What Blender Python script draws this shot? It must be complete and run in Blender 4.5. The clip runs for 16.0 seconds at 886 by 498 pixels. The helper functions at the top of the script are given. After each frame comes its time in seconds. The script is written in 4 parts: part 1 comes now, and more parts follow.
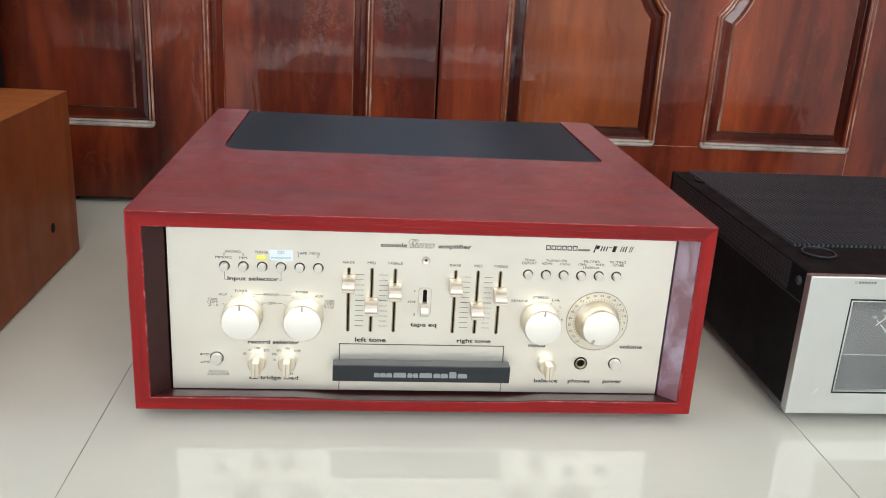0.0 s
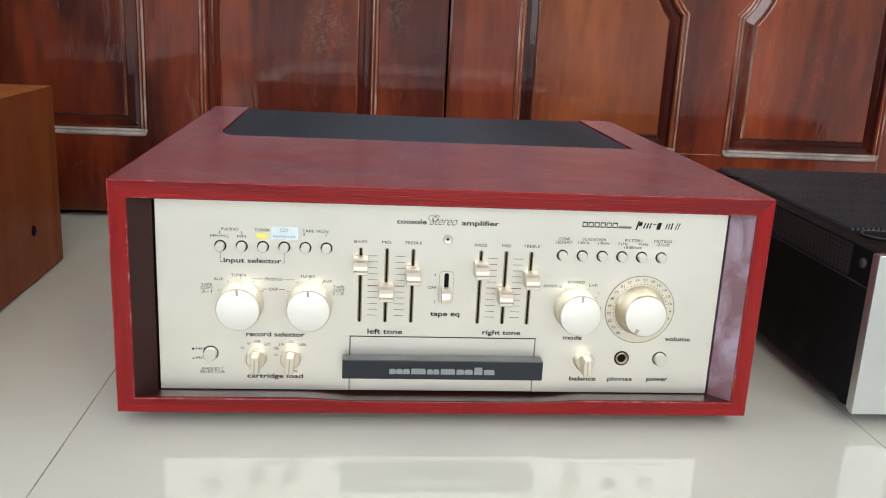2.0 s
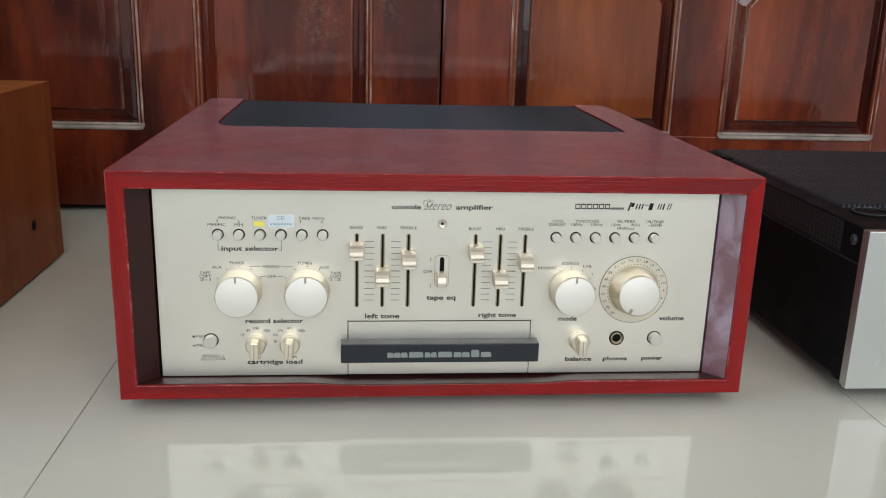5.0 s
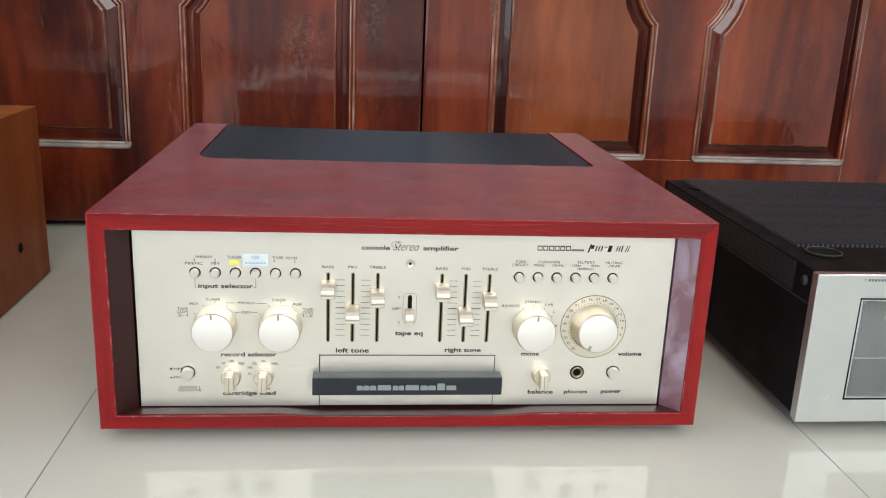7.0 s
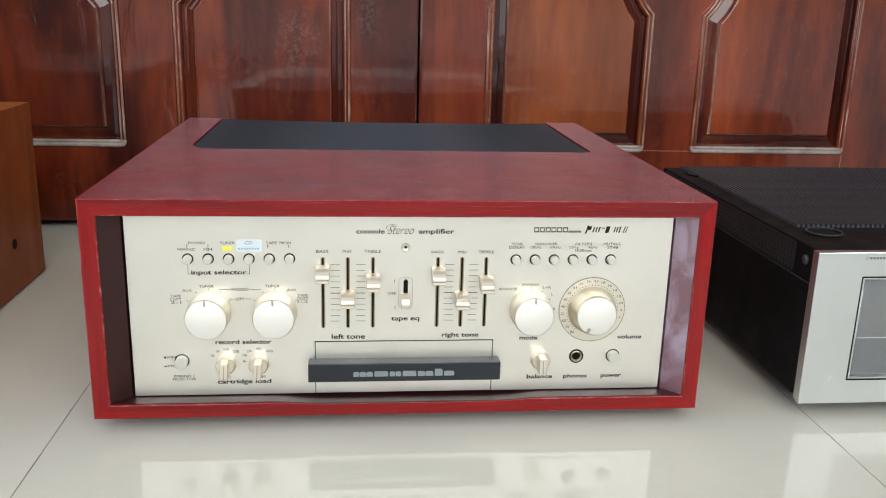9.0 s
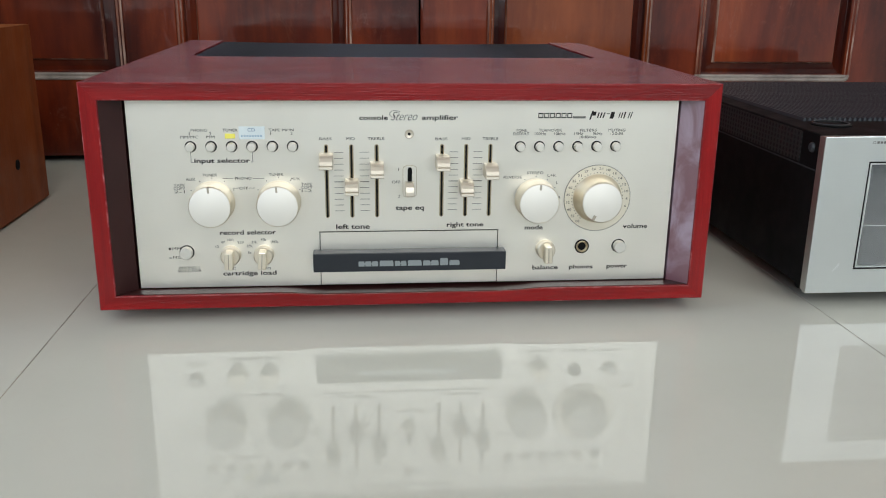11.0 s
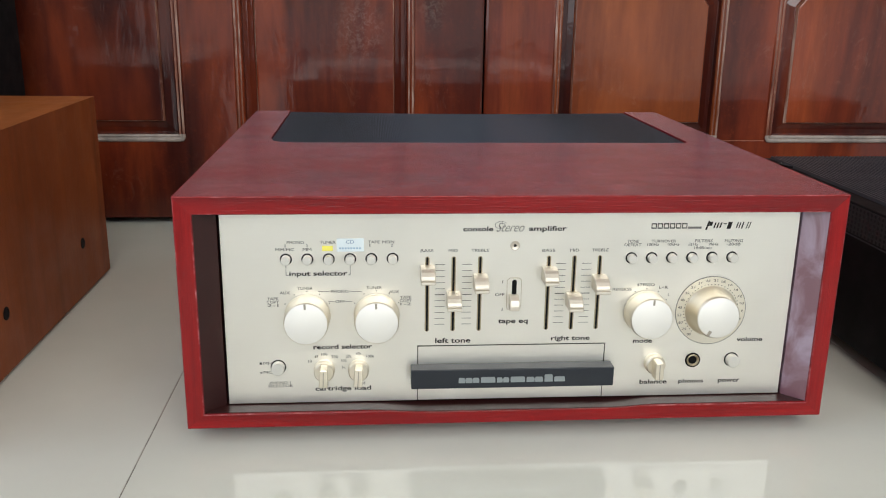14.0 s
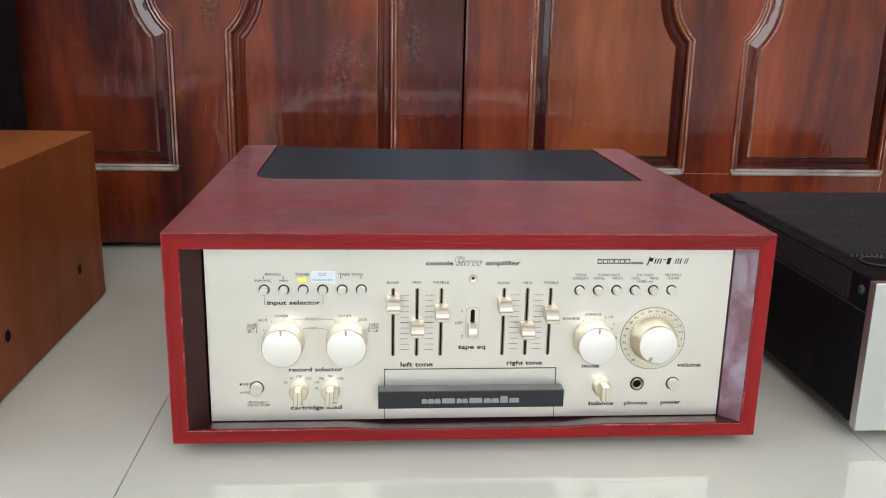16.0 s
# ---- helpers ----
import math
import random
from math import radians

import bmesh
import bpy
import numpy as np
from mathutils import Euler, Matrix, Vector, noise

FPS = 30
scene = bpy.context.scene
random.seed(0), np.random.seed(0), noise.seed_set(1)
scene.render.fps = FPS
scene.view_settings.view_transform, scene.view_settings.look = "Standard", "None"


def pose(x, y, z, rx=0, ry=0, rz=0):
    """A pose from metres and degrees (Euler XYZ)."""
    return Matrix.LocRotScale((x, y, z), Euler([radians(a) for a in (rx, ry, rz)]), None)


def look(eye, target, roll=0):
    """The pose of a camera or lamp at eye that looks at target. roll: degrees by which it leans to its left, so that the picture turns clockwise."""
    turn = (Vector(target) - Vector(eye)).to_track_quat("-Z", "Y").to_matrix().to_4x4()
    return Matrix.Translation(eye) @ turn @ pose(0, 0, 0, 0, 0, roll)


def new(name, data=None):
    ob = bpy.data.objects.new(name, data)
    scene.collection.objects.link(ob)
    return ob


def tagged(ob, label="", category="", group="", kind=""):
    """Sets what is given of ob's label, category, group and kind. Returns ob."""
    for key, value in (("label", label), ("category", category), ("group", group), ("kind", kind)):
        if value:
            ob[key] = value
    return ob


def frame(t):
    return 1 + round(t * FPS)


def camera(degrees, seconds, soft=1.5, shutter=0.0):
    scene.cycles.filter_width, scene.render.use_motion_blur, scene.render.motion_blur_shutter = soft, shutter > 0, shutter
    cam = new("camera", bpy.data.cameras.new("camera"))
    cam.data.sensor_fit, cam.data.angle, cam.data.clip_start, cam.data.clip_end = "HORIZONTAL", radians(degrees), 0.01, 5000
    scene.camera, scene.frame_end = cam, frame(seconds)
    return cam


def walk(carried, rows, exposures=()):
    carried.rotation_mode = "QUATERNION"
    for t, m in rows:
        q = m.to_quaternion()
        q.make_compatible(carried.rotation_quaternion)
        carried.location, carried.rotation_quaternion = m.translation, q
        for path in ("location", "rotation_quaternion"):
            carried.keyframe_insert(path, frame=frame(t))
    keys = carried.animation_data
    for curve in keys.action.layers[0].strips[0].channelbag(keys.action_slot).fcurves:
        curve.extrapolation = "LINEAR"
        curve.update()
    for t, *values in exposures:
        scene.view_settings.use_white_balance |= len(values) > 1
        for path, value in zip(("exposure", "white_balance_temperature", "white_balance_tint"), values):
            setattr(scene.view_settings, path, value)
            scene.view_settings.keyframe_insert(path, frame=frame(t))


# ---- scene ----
cam = camera(53.3, 16.0, soft=1.1)
PATH = [
    (0, (-0.0528, -0.6808, 0.3843), (0.1292, 1.2066, -0.2516), 3.29),
    (0.5, (-0.0662, -0.6793, 0.3855), (0.1312, 1.2087, -0.2442), 3.78),
    (1, (-0.0634, -0.6848, 0.3754), (0.1359, 1.2023, -0.2565), 3.7),
    (1.5, (-0.0685, -0.6686, 0.3545), (0.1286, 1.2253, -0.2573), 3.31),
    (2, (-0.0644, -0.6182, 0.3045), (0.1242, 1.3038, -0.2153), 2.87),
    (2.5, (-0.0381, -0.5537, 0.2605), (0.1488, 1.3709, -0.2504), 2.66),
    (2.8, (-0.006, -0.536, 0.2505), (0.178, 1.389, -0.258), 2.3),
    (3, (0.0096, -0.5244, 0.2369), (0.2201, 1.4025, -0.2555), 2.21),
    (3.5, (0.0459, -0.5058, 0.2242), (0.2494, 1.411, -0.309), 1.7),
    (4, (0.0234, -0.5356, 0.2237), (0.208, 1.3945, -0.2669), 1.3),
    (4.5, (-0.0449, -0.5944, 0.2577), (0.1388, 1.3297, -0.2562), 1.31),
    (4.7, (-0.0605, -0.612, 0.2776), (0.1227, 1.3073, -0.2539), 1.48),
    (6.8, (-0.0496, -0.6542, 0.354), (0.1534, 1.2559, -0.2031), 2.48),
    (7, (-0.0445, -0.6494, 0.3431), (0.1579, 1.2631, -0.2057), 2.44),
    (7.5, (-0.0421, -0.6433, 0.3347), (0.1625, 1.271, -0.2072), 2.27),
    (8, (-0.0342, -0.6454, 0.324), (0.1604, 1.2759, -0.1965), 1.85),
    (8.2, (-0.0405, -0.6426, 0.3249), (0.1588, 1.2771, -0.1995), 1.87),
    (10.3, (-0.0297, -0.6571, 0.3038), (0.1593, 1.2572, -0.2437), 0.98),
    (10.5, (-0.0282, -0.6577, 0.2864), (0.1614, 1.2526, -0.2747), 0.92),
    (11, (-0.0396, -0.6638, 0.2556), (0.1497, 1.2409, -0.3246), 0.76),
    (11.5, (-0.0515, -0.6593, 0.2676), (0.1368, 1.2373, -0.3386), 0.56),
    (12, (-0.1083, -0.6121, 0.2752), (0.0707, 1.2874, -0.3246), 0.55),
    (12.5, (-0.1402, -0.573, 0.2778), (0.031, 1.3288, -0.317), 0.79),
    (13, (-0.1281, -0.5705, 0.2915), (0.0343, 1.3292, -0.3125), 1.08),
    (13.5, (-0.1172, -0.5832, 0.3023), (0.0389, 1.3202, -0.2916), 0.99),
    (14, (-0.0999, -0.6016, 0.3159), (0.0522, 1.3147, -0.2363), 0.82),
    (14.5, (-0.0831, -0.6266, 0.3426), (0.0785, 1.2965, -0.1823), 0.83),
    (15, (-0.0942, -0.6447, 0.3654), (0.0664, 1.286, -0.1313), 0.96),
    (15.5, (-0.0825, -0.6607, 0.3595), (0.0705, 1.2647, -0.1595), 1.07),
    (16, (-0.0788, -0.6612, 0.3438), (0.0786, 1.2661, -0.1669), 1.26),
]
EXPOSURES = [(0, 0.14, 6500, 10), (1.5, 0.0, 6500, 10), (2.0, 0.05, 6450, 10), (2.5, -0.1, 6450, 9), (3.0, -0.3, 6350, 8), (3.5, -0.52, 6300, 8), (4.5, -0.46, 6400, 9), (7, 0.06, 6450, 10), (8.2, 0.06, 6450, 10), (10.5, -0.1, 6400, 9), (11, -0.35, 6300, 8), (12.5, -0.37, 6400, 9), (13, -0.2, 6450, 9), (14, -0.1, 6450, 10), (14.5, 0.05, 6400, 10), (15, 0.34, 6400, 10), (15.5, 0.23, 6400, 10), (16, 0.02, 6400, 10)]
walk(cam, [(t, look(eye, target, roll)) for t, eye, target, roll in PATH], EXPOSURES)

# ---- roofed porch: daylight through its front and side, the sun behind the house ----
SUN_ELEV, SUN_ROT = radians(52), radians(20)
world = bpy.data.worlds.new("sky")
scene.world = world
world.use_nodes = True
wn = world.node_tree.nodes
sky = wn.new("ShaderNodeTexSky")
sky.sky_type = "NISHITA"
sky.sun_disc = False
sky.sun_elevation, sky.sun_rotation = SUN_ELEV, SUN_ROT
world.node_tree.links.new(sky.outputs[0], wn["Background"].inputs[0])
wn["Background"].inputs[1].default_value = 0.12

sun = new("sun", bpy.data.lights.new("sun", "SUN"))
sun.data.energy, sun.data.angle, sun.data.color = 4.5, radians(0.5), (1.0, 0.95, 0.88)
sun.matrix_world = look((1.5, 4.2, 5.7), (0, 0, 0))


def area_lamp(name, eye, target, width, height, watts, colour):
    ob = new(name, bpy.data.lights.new(name, "AREA"))
    ob.data.shape, ob.data.size, ob.data.size_y = "RECTANGLE", width, height
    ob.data.energy, ob.data.color = watts, colour
    ob.matrix_world = look(eye, target)
    return ob


area_lamp("front_opening_light", (0.5, -2.9, 1.82), (0.5, 0, 1.82), 3.8, 2.16, 138, (0.985, 0.985, 0.965))
area_lamp("side_opening_light", (-1.52, -0.82, 1.45), (0.5, -0.82, 1.45), 2.0, 2.5, 26, (0.86, 0.93, 1.0))


# ---- materials ----
def material(name):
    m = bpy.data.materials.new(name)
    m.use_nodes = True
    nt = m.node_tree
    return m, nt, nt.nodes["Principled BSDF"]


def coords(nt, scale=(1, 1, 1), turn=(0, 0, 0)):
    tc = nt.nodes.new("ShaderNodeTexCoord")
    mp = nt.nodes.new("ShaderNodeMapping")
    mp.inputs["Scale"].default_value = scale
    mp.inputs["Rotation"].default_value = turn
    nt.links.new(tc.outputs["Object"], mp.inputs[0])
    return mp.outputs[0]


def noise_tex(nt, vec, scale, detail=4.0, rough=0.55, distort=0.0):
    n = nt.nodes.new("ShaderNodeTexNoise")
    n.inputs["Scale"].default_value = scale
    n.inputs["Detail"].default_value = detail
    n.inputs["Roughness"].default_value = rough
    n.inputs["Distortion"].default_value = distort
    nt.links.new(vec, n.inputs["Vector"])
    return n.outputs[0]


def ramp(nt, fac, stops):
    r = nt.nodes.new("ShaderNodeValToRGB")
    el = r.color_ramp.elements
    el[0].position, el[0].color = stops[0][0], (*stops[0][1], 1)
    el[1].position, el[1].color = stops[-1][0], (*stops[-1][1], 1)
    for p, c in stops[1:-1]:
        e = el.new(p)
        e.color = (*c, 1)
    nt.links.new(fac, r.inputs[0])
    return r.outputs[0]


def mixed(nt, fac, a, b, mode="MIX"):
    m = nt.nodes.new("ShaderNodeMix")
    m.data_type, m.blend_type = "RGBA", mode
    for sock, v in ((m.inputs[0], fac), (m.inputs[6], a), (m.inputs[7], b)):
        if isinstance(v, (int, float)):
            sock.default_value = v
        elif isinstance(v, tuple):
            sock.default_value = (*v, 1)
        else:
            nt.links.new(v, sock)
    return m.outputs[2]


def span(nt, fac, lo, hi, a=0.0, b=1.0):
    m = nt.nodes.new("ShaderNodeMapRange")
    m.inputs[1].default_value, m.inputs[2].default_value = lo, hi
    m.inputs[3].default_value, m.inputs[4].default_value = a, b
    nt.links.new(fac, m.inputs[0])
    return m.outputs[0]


def bump(nt, bsdf, height, strength, dist, coat=False):
    b = nt.nodes.new("ShaderNodeBump")
    b.inputs["Strength"].default_value = strength
    b.inputs["Distance"].default_value = dist
    nt.links.new(height, b.inputs["Height"])
    nt.links.new(b.outputs[0], bsdf.inputs["Normal"])
    if coat:
        nt.links.new(b.outputs[0], bsdf.inputs["Coat Normal"])


def wood(name, dark, mid, light, along, rough=0.4, coat=0.0, coat_rough=0.1, pore=0.25, fine=420.0, scuffs=0.0, specular=0.25, worn=None, mottle=0.6, stretch=0.06, big_scale=14.0, marks=(), wave=0.0, sky_haze=0.0, zones=0.0, wave_scale=45, streak=0.3):
    """Stained wood with its grain along one axis."""
    m, nt, b = material(name)
    squeeze = {"x": (stretch, 1, 1), "y": (1, stretch, 1), "z": (1, 1, stretch)}[along]
    v = coords(nt, squeeze)
    big = noise_tex(nt, v, big_scale, 5, 0.6, 0.8)
    grain = noise_tex(nt, v, fine, 3, 0.6)
    colour = ramp(nt, big, [(0.3, dark), (0.5, mid), (0.72, light)])
    colour = mixed(nt, span(nt, grain, 0.35, 0.7, 0.0, streak), colour, dark)
    blotch = noise_tex(nt, coords(nt, squeeze), 5.0, 4, 0.6, 0.4)
    colour = mixed(nt, span(nt, blotch, 0.42, 0.68, 0.0, mottle), colour, dark)
    fleck = noise_tex(nt, coords(nt), 120, 5, 0.7)
    colour = mixed(nt, span(nt, fleck, 0.56, 0.75, 0.0, mottle * 0.4), colour, light)
    if scuffs:
        s = noise_tex(nt, coords(nt, (1, 1, 0.5)), 38, 6, 0.75, 1.5)
        zone = noise_tex(nt, coords(nt), 6, 2)
        patch = nt.nodes.new("ShaderNodeMath")
        patch.operation = "MULTIPLY"
        nt.links.new(span(nt, s, 0.56, 0.68), patch.inputs[0])
        nt.links.new(span(nt, zone, 0.52, 0.66, 0.0, scuffs), patch.inputs[1])
        colour = mixed(nt, patch.outputs[0], colour, (0.42, 0.27, 0.2))
    if zones:
        zone = noise_tex(nt, coords(nt, (1, 1, 0.3)), 6.0, 4, 0.65, 0.3)
        colour = mixed(nt, span(nt, zone, 0.34, 0.56, zones, 0.0), colour, tuple(0.45 * v for v in dark))
        colour = mixed(nt, span(nt, zone, 0.50, 0.66, 0.0, zones), colour, tuple(1.15 * v for v in light))
    for mx, mz, rx, rz, amount in marks:
        spot = nt.nodes.new("ShaderNodeMapping")
        spot.inputs["Location"].default_value = (-mx / rx, 0, -mz / rz)
        spot.inputs["Scale"].default_value = (1 / rx, 0, 1 / rz)
        nt.links.new(nt.nodes.new("ShaderNodeTexCoord").outputs["Object"], spot.inputs[0])
        length = nt.nodes.new("ShaderNodeVectorMath")
        length.operation = "LENGTH"
        nt.links.new(spot.outputs[0], length.inputs[0])
        blot = nt.nodes.new("ShaderNodeMath")
        blot.operation = "MULTIPLY"
        nt.links.new(span(nt, length.outputs["Value"], 0.35, 1.0, amount, 0.0), blot.inputs[0])
        nt.links.new(span(nt, noise_tex(nt, coords(nt), 150, 6, 0.75, 0.6), 0.47, 0.60), blot.inputs[1])
        colour = mixed(nt, blot.outputs[0], colour, (0.46, 0.36, 0.29))
    if worn:
        geo = nt.nodes.new("ShaderNodeNewGeometry")
        pale_edge = nt.nodes.new("ShaderNodeMath")
        pale_edge.operation = "MULTIPLY"
        nt.links.new(span(nt, geo.outputs["Pointiness"], 0.515, 0.60, 0.0, 0.75), pale_edge.inputs[0])
        nt.links.new(span(nt, noise_tex(nt, coords(nt), 55, 5, 0.7), 0.38, 0.62), pale_edge.inputs[1])
        colour = mixed(nt, pale_edge.outputs[0], colour, worn)
    nt.links.new(colour, b.inputs["Base Color"])
    b.inputs["Specular IOR Level"].default_value = specular
    smear = noise_tex(nt, coords(nt), 22, 4)
    nt.links.new(span(nt, smear, 0.3, 0.7, rough * 0.8, rough * 1.25), b.inputs["Roughness"])
    b.inputs["Coat Weight"].default_value = coat
    b.inputs["Coat Roughness"].default_value = coat_rough
    bump(nt, b, grain, pore, 0.0006, coat=True)
    if wave:
        ripple = nt.nodes.new("ShaderNodeBump")
        ripple.inputs["Strength"].default_value = wave
        ripple.inputs["Distance"].default_value = 0.002
        nt.links.new(noise_tex(nt, coords(nt, (1, 1, 0.35)), wave_scale, 3, 0.55, 0.5), ripple.inputs["Height"])
        nt.links.new(b.inputs["Normal"].links[0].from_socket, ripple.inputs["Normal"])
        nt.links.new(ripple.outputs[0], b.inputs["Coat Normal"])
    # blue-tinted sheen that stands in for reflected sky
    if sky_haze:
        haze_noise = noise_tex(nt, coords(nt), 3.2, 3, 0.5, 0.3)
        nt.links.new(span(nt, haze_noise, 0.34, 0.68, sky_haze * 0.4, sky_haze), b.inputs["Sheen Weight"])
        b.inputs["Sheen Roughness"].default_value = 0.35
        b.inputs["Sheen Tint"].default_value = (0.74, 0.78, 1.0, 1)
    return m


def metal(name, colour, rough, brushed=None, metallic=1.0):
    m, nt, b = material(name)
    b.inputs["Metallic"].default_value = metallic
    tone = noise_tex(nt, coords(nt), 9, 3)
    c2 = tuple(v * 0.93 for v in colour)
    nt.links.new(mixed(nt, span(nt, tone, 0.35, 0.65), colour, c2), b.inputs["Base Color"])
    if brushed:
        v = coords(nt, brushed)
        n = noise_tex(nt, v, 2600, 2, 0.6)
        nt.links.new(span(nt, n, 0.3, 0.7, rough * 0.85, rough * 1.15), b.inputs["Roughness"])
        bump(nt, b, n, 0.06, 0.0002)
        along = nt.nodes.new("ShaderNodeCombineXYZ")
        along.inputs[0].default_value = 1.0
        nt.links.new(along.outputs[0], b.inputs["Tangent"])
        b.inputs["Anisotropic"].default_value = 0.5
    else:
        b.inputs["Roughness"].default_value = rough
    return m


def plain(name, colour, rough, specular=0.5, grain=0.0, vary=0.15):
    m, nt, b = material(name)
    n = noise_tex(nt, coords(nt), 35, 5)
    c2 = tuple(v * (1 - vary) for v in colour)
    nt.links.new(mixed(nt, span(nt, n, 0.35, 0.65), colour, c2), b.inputs["Base Color"])
    nt.links.new(span(nt, n, 0.3, 0.7, rough * 0.85, rough * 1.15), b.inputs["Roughness"])
    b.inputs["Specular IOR Level"].default_value = specular
    if grain:
        bump(nt, b, noise_tex(nt, coords(nt), 1800, 2), grain, 0.0003)
    return m


def perforated(name, colour, pitch, rough):
    """Black sheet with rows of small punched holes."""
    m, nt, b = material(name)
    v = nt.nodes.new("ShaderNodeTexVoronoi")
    v.inputs["Scale"].default_value = 1.0 / pitch
    v.inputs["Randomness"].default_value = 0.0
    nt.links.new(coords(nt, (1, 1, 1), (0, 0, radians(45))), v.inputs["Vector"])
    hole = span(nt, v.outputs["Distance"], 0.34, 0.42)
    nt.links.new(mixed(nt, hole, (0.001, 0.001, 0.001), colour), b.inputs["Base Color"])
    nt.links.new(span(nt, hole, 0, 1, 0.9, rough), b.inputs["Roughness"])
    b.inputs["Specular IOR Level"].default_value = 0.6
    bump(nt, b, hole, 0.6, 0.0008)
    return m


def tile_stone():
    m, nt, b = material("polished_tile")
    cloud = noise_tex(nt, coords(nt), 3.0, 6, 0.6)
    fleck = noise_tex(nt, coords(nt), 160, 3)
    info = nt.nodes.new("ShaderNodeObjectInfo")
    c = ramp(nt, cloud, [(0.3, (0.515, 0.505, 0.435)), (0.7, (0.585, 0.575, 0.505))])
    c = mixed(nt, span(nt, fleck, 0.62, 0.75, 0, 0.12), c, (0.5, 0.46, 0.38))
    c = mixed(nt, span(nt, info.outputs["Random"], 0, 1, 0, 0.06), c, (0.55, 0.53, 0.47))
    nt.links.new(c, b.inputs["Base Color"])
    smear = noise_tex(nt, coords(nt), 12, 4)
    nt.links.new(span(nt, smear, 0.3, 0.7, 0.004, 0.012), b.inputs["Roughness"])
    b.inputs["IOR"].default_value = 1.30
    bump(nt, b, noise_tex(nt, coords(nt), 7, 2), 0.004, 0.002)
    return m


def sky_haze_lacquer():
    """Dark red-brown lacquer over open grain, with reflected sky painted in as lilac patches."""
    m, nt, b = material("sky_haze_red_brown_lacquer")
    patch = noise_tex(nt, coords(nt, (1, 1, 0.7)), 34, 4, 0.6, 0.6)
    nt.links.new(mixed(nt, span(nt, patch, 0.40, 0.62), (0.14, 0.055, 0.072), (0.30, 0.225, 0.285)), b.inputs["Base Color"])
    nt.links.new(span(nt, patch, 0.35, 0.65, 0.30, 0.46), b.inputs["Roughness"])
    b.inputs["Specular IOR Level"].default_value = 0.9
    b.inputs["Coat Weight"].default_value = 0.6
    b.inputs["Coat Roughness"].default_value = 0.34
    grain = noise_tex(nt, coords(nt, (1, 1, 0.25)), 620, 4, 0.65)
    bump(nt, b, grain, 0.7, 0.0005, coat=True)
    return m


def clear_glass():
    m, nt, b = material("clear_glass")
    b.inputs["Transmission Weight"].default_value = 1.0
    b.inputs["Roughness"].default_value = 0.02
    b.inputs["IOR"].default_value = 1.45
    return m


RED_X = wood("red_stained_wood_lengthwise", (0.115, 0.0020, 0.0030), (0.25, 0.0044, 0.0048), (0.35, 0.011, 0.010), "x", 0.46, 0.42, 0.12, 0.7, 900, 0.0, 0.08, None, 0.5, 0.04, 40, streak=0.4, sky_haze=0.03)
RED_Z = wood("red_stained_wood_upright", (0.115, 0.0020, 0.0030), (0.25, 0.0044, 0.0048), (0.35, 0.011, 0.010), "z", 0.46, 0.42, 0.12, 0.7, 900, 0.0, 0.08, None, 0.5, 0.04, 40, streak=0.4, sky_haze=0.02)
# the top's lilac sky reflection is put in as tinted sheen
RED_TOP = wood("sky_hazed_red_stained_top", (0.15, 0.0026, 0.0040), (0.24, 0.0044, 0.0058), (0.30, 0.008, 0.009), "x", 0.40, 1.0, 0.07, 1.0, 700, 0.0, 0.3, None, 0.45, 0.14, 34, wave=0.16, wave_scale=70, sky_haze=0.12)
RED_EDGE = wood("rubbed_red_edge", (0.13, 0.004, 0.006), (0.22, 0.010, 0.013), (0.45, 0.16, 0.16), "y", 0.5, 0.4, 0.2, 0.6, 300, 0.0, 0.1, None, 0.7, 0.5, 70)
LINING = sky_haze_lacquer()
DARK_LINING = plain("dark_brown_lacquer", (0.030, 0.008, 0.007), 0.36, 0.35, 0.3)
MARKS = ((-0.118, 0.272, 0.040, 0.055, 0.10), (-0.020, 0.310, 0.024, 0.05, 0.08), (0.159, 0.335, 0.016, 0.06, 0.28), (-0.048, 0.38, 0.018, 0.06, 0.2), (-0.31, 0.36, 0.03, 0.05, 0.06))
DOOR_WOOD = wood("varnished_mahogany", (0.042, 0.0065, 0.0032), (0.165, 0.025, 0.0085), (0.29, 0.058, 0.016), "z", 0.45, 1.0, 0.07, 0.12, 110, 0.12, 0.10, None, 0.5, 0.14, 11, marks=MARKS, wave=0.32, zones=0.40)
# two darker copies of the mahogany, with shade put into the colour
SHADED_DOOR_WOOD = wood("shaded_varnished_mahogany", (0.020, 0.0032, 0.0020), (0.105, 0.0135, 0.0046), (0.25, 0.042, 0.009), "z", 0.45, 1.0, 0.07, 0.12, 110, 0.12, 0.10, None, 0.5, 0.14, 11, marks=MARKS, wave=0.32, zones=0.40)
DEEP_SHADE_WOOD = wood("deep_shade_mahogany", (0.015, 0.0026, 0.0018), (0.062, 0.0080, 0.0034), (0.15, 0.024, 0.006), "z", 0.45, 1.0, 0.07, 0.12, 110, 0.12, 0.10, None, 0.5, 0.14, 11, wave=0.32, zones=0.40)
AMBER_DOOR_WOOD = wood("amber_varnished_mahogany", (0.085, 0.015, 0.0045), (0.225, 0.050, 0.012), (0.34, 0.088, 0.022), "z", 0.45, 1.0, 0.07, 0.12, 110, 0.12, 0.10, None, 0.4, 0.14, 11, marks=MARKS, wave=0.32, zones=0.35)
# pale tone carries the sky's reflection as well as dust
DUSTY_SKYLIT_LEDGE = plain("dusty_skylit_ledge", (0.31, 0.255, 0.215), 0.30, 0.6, 0.2, 0.5)
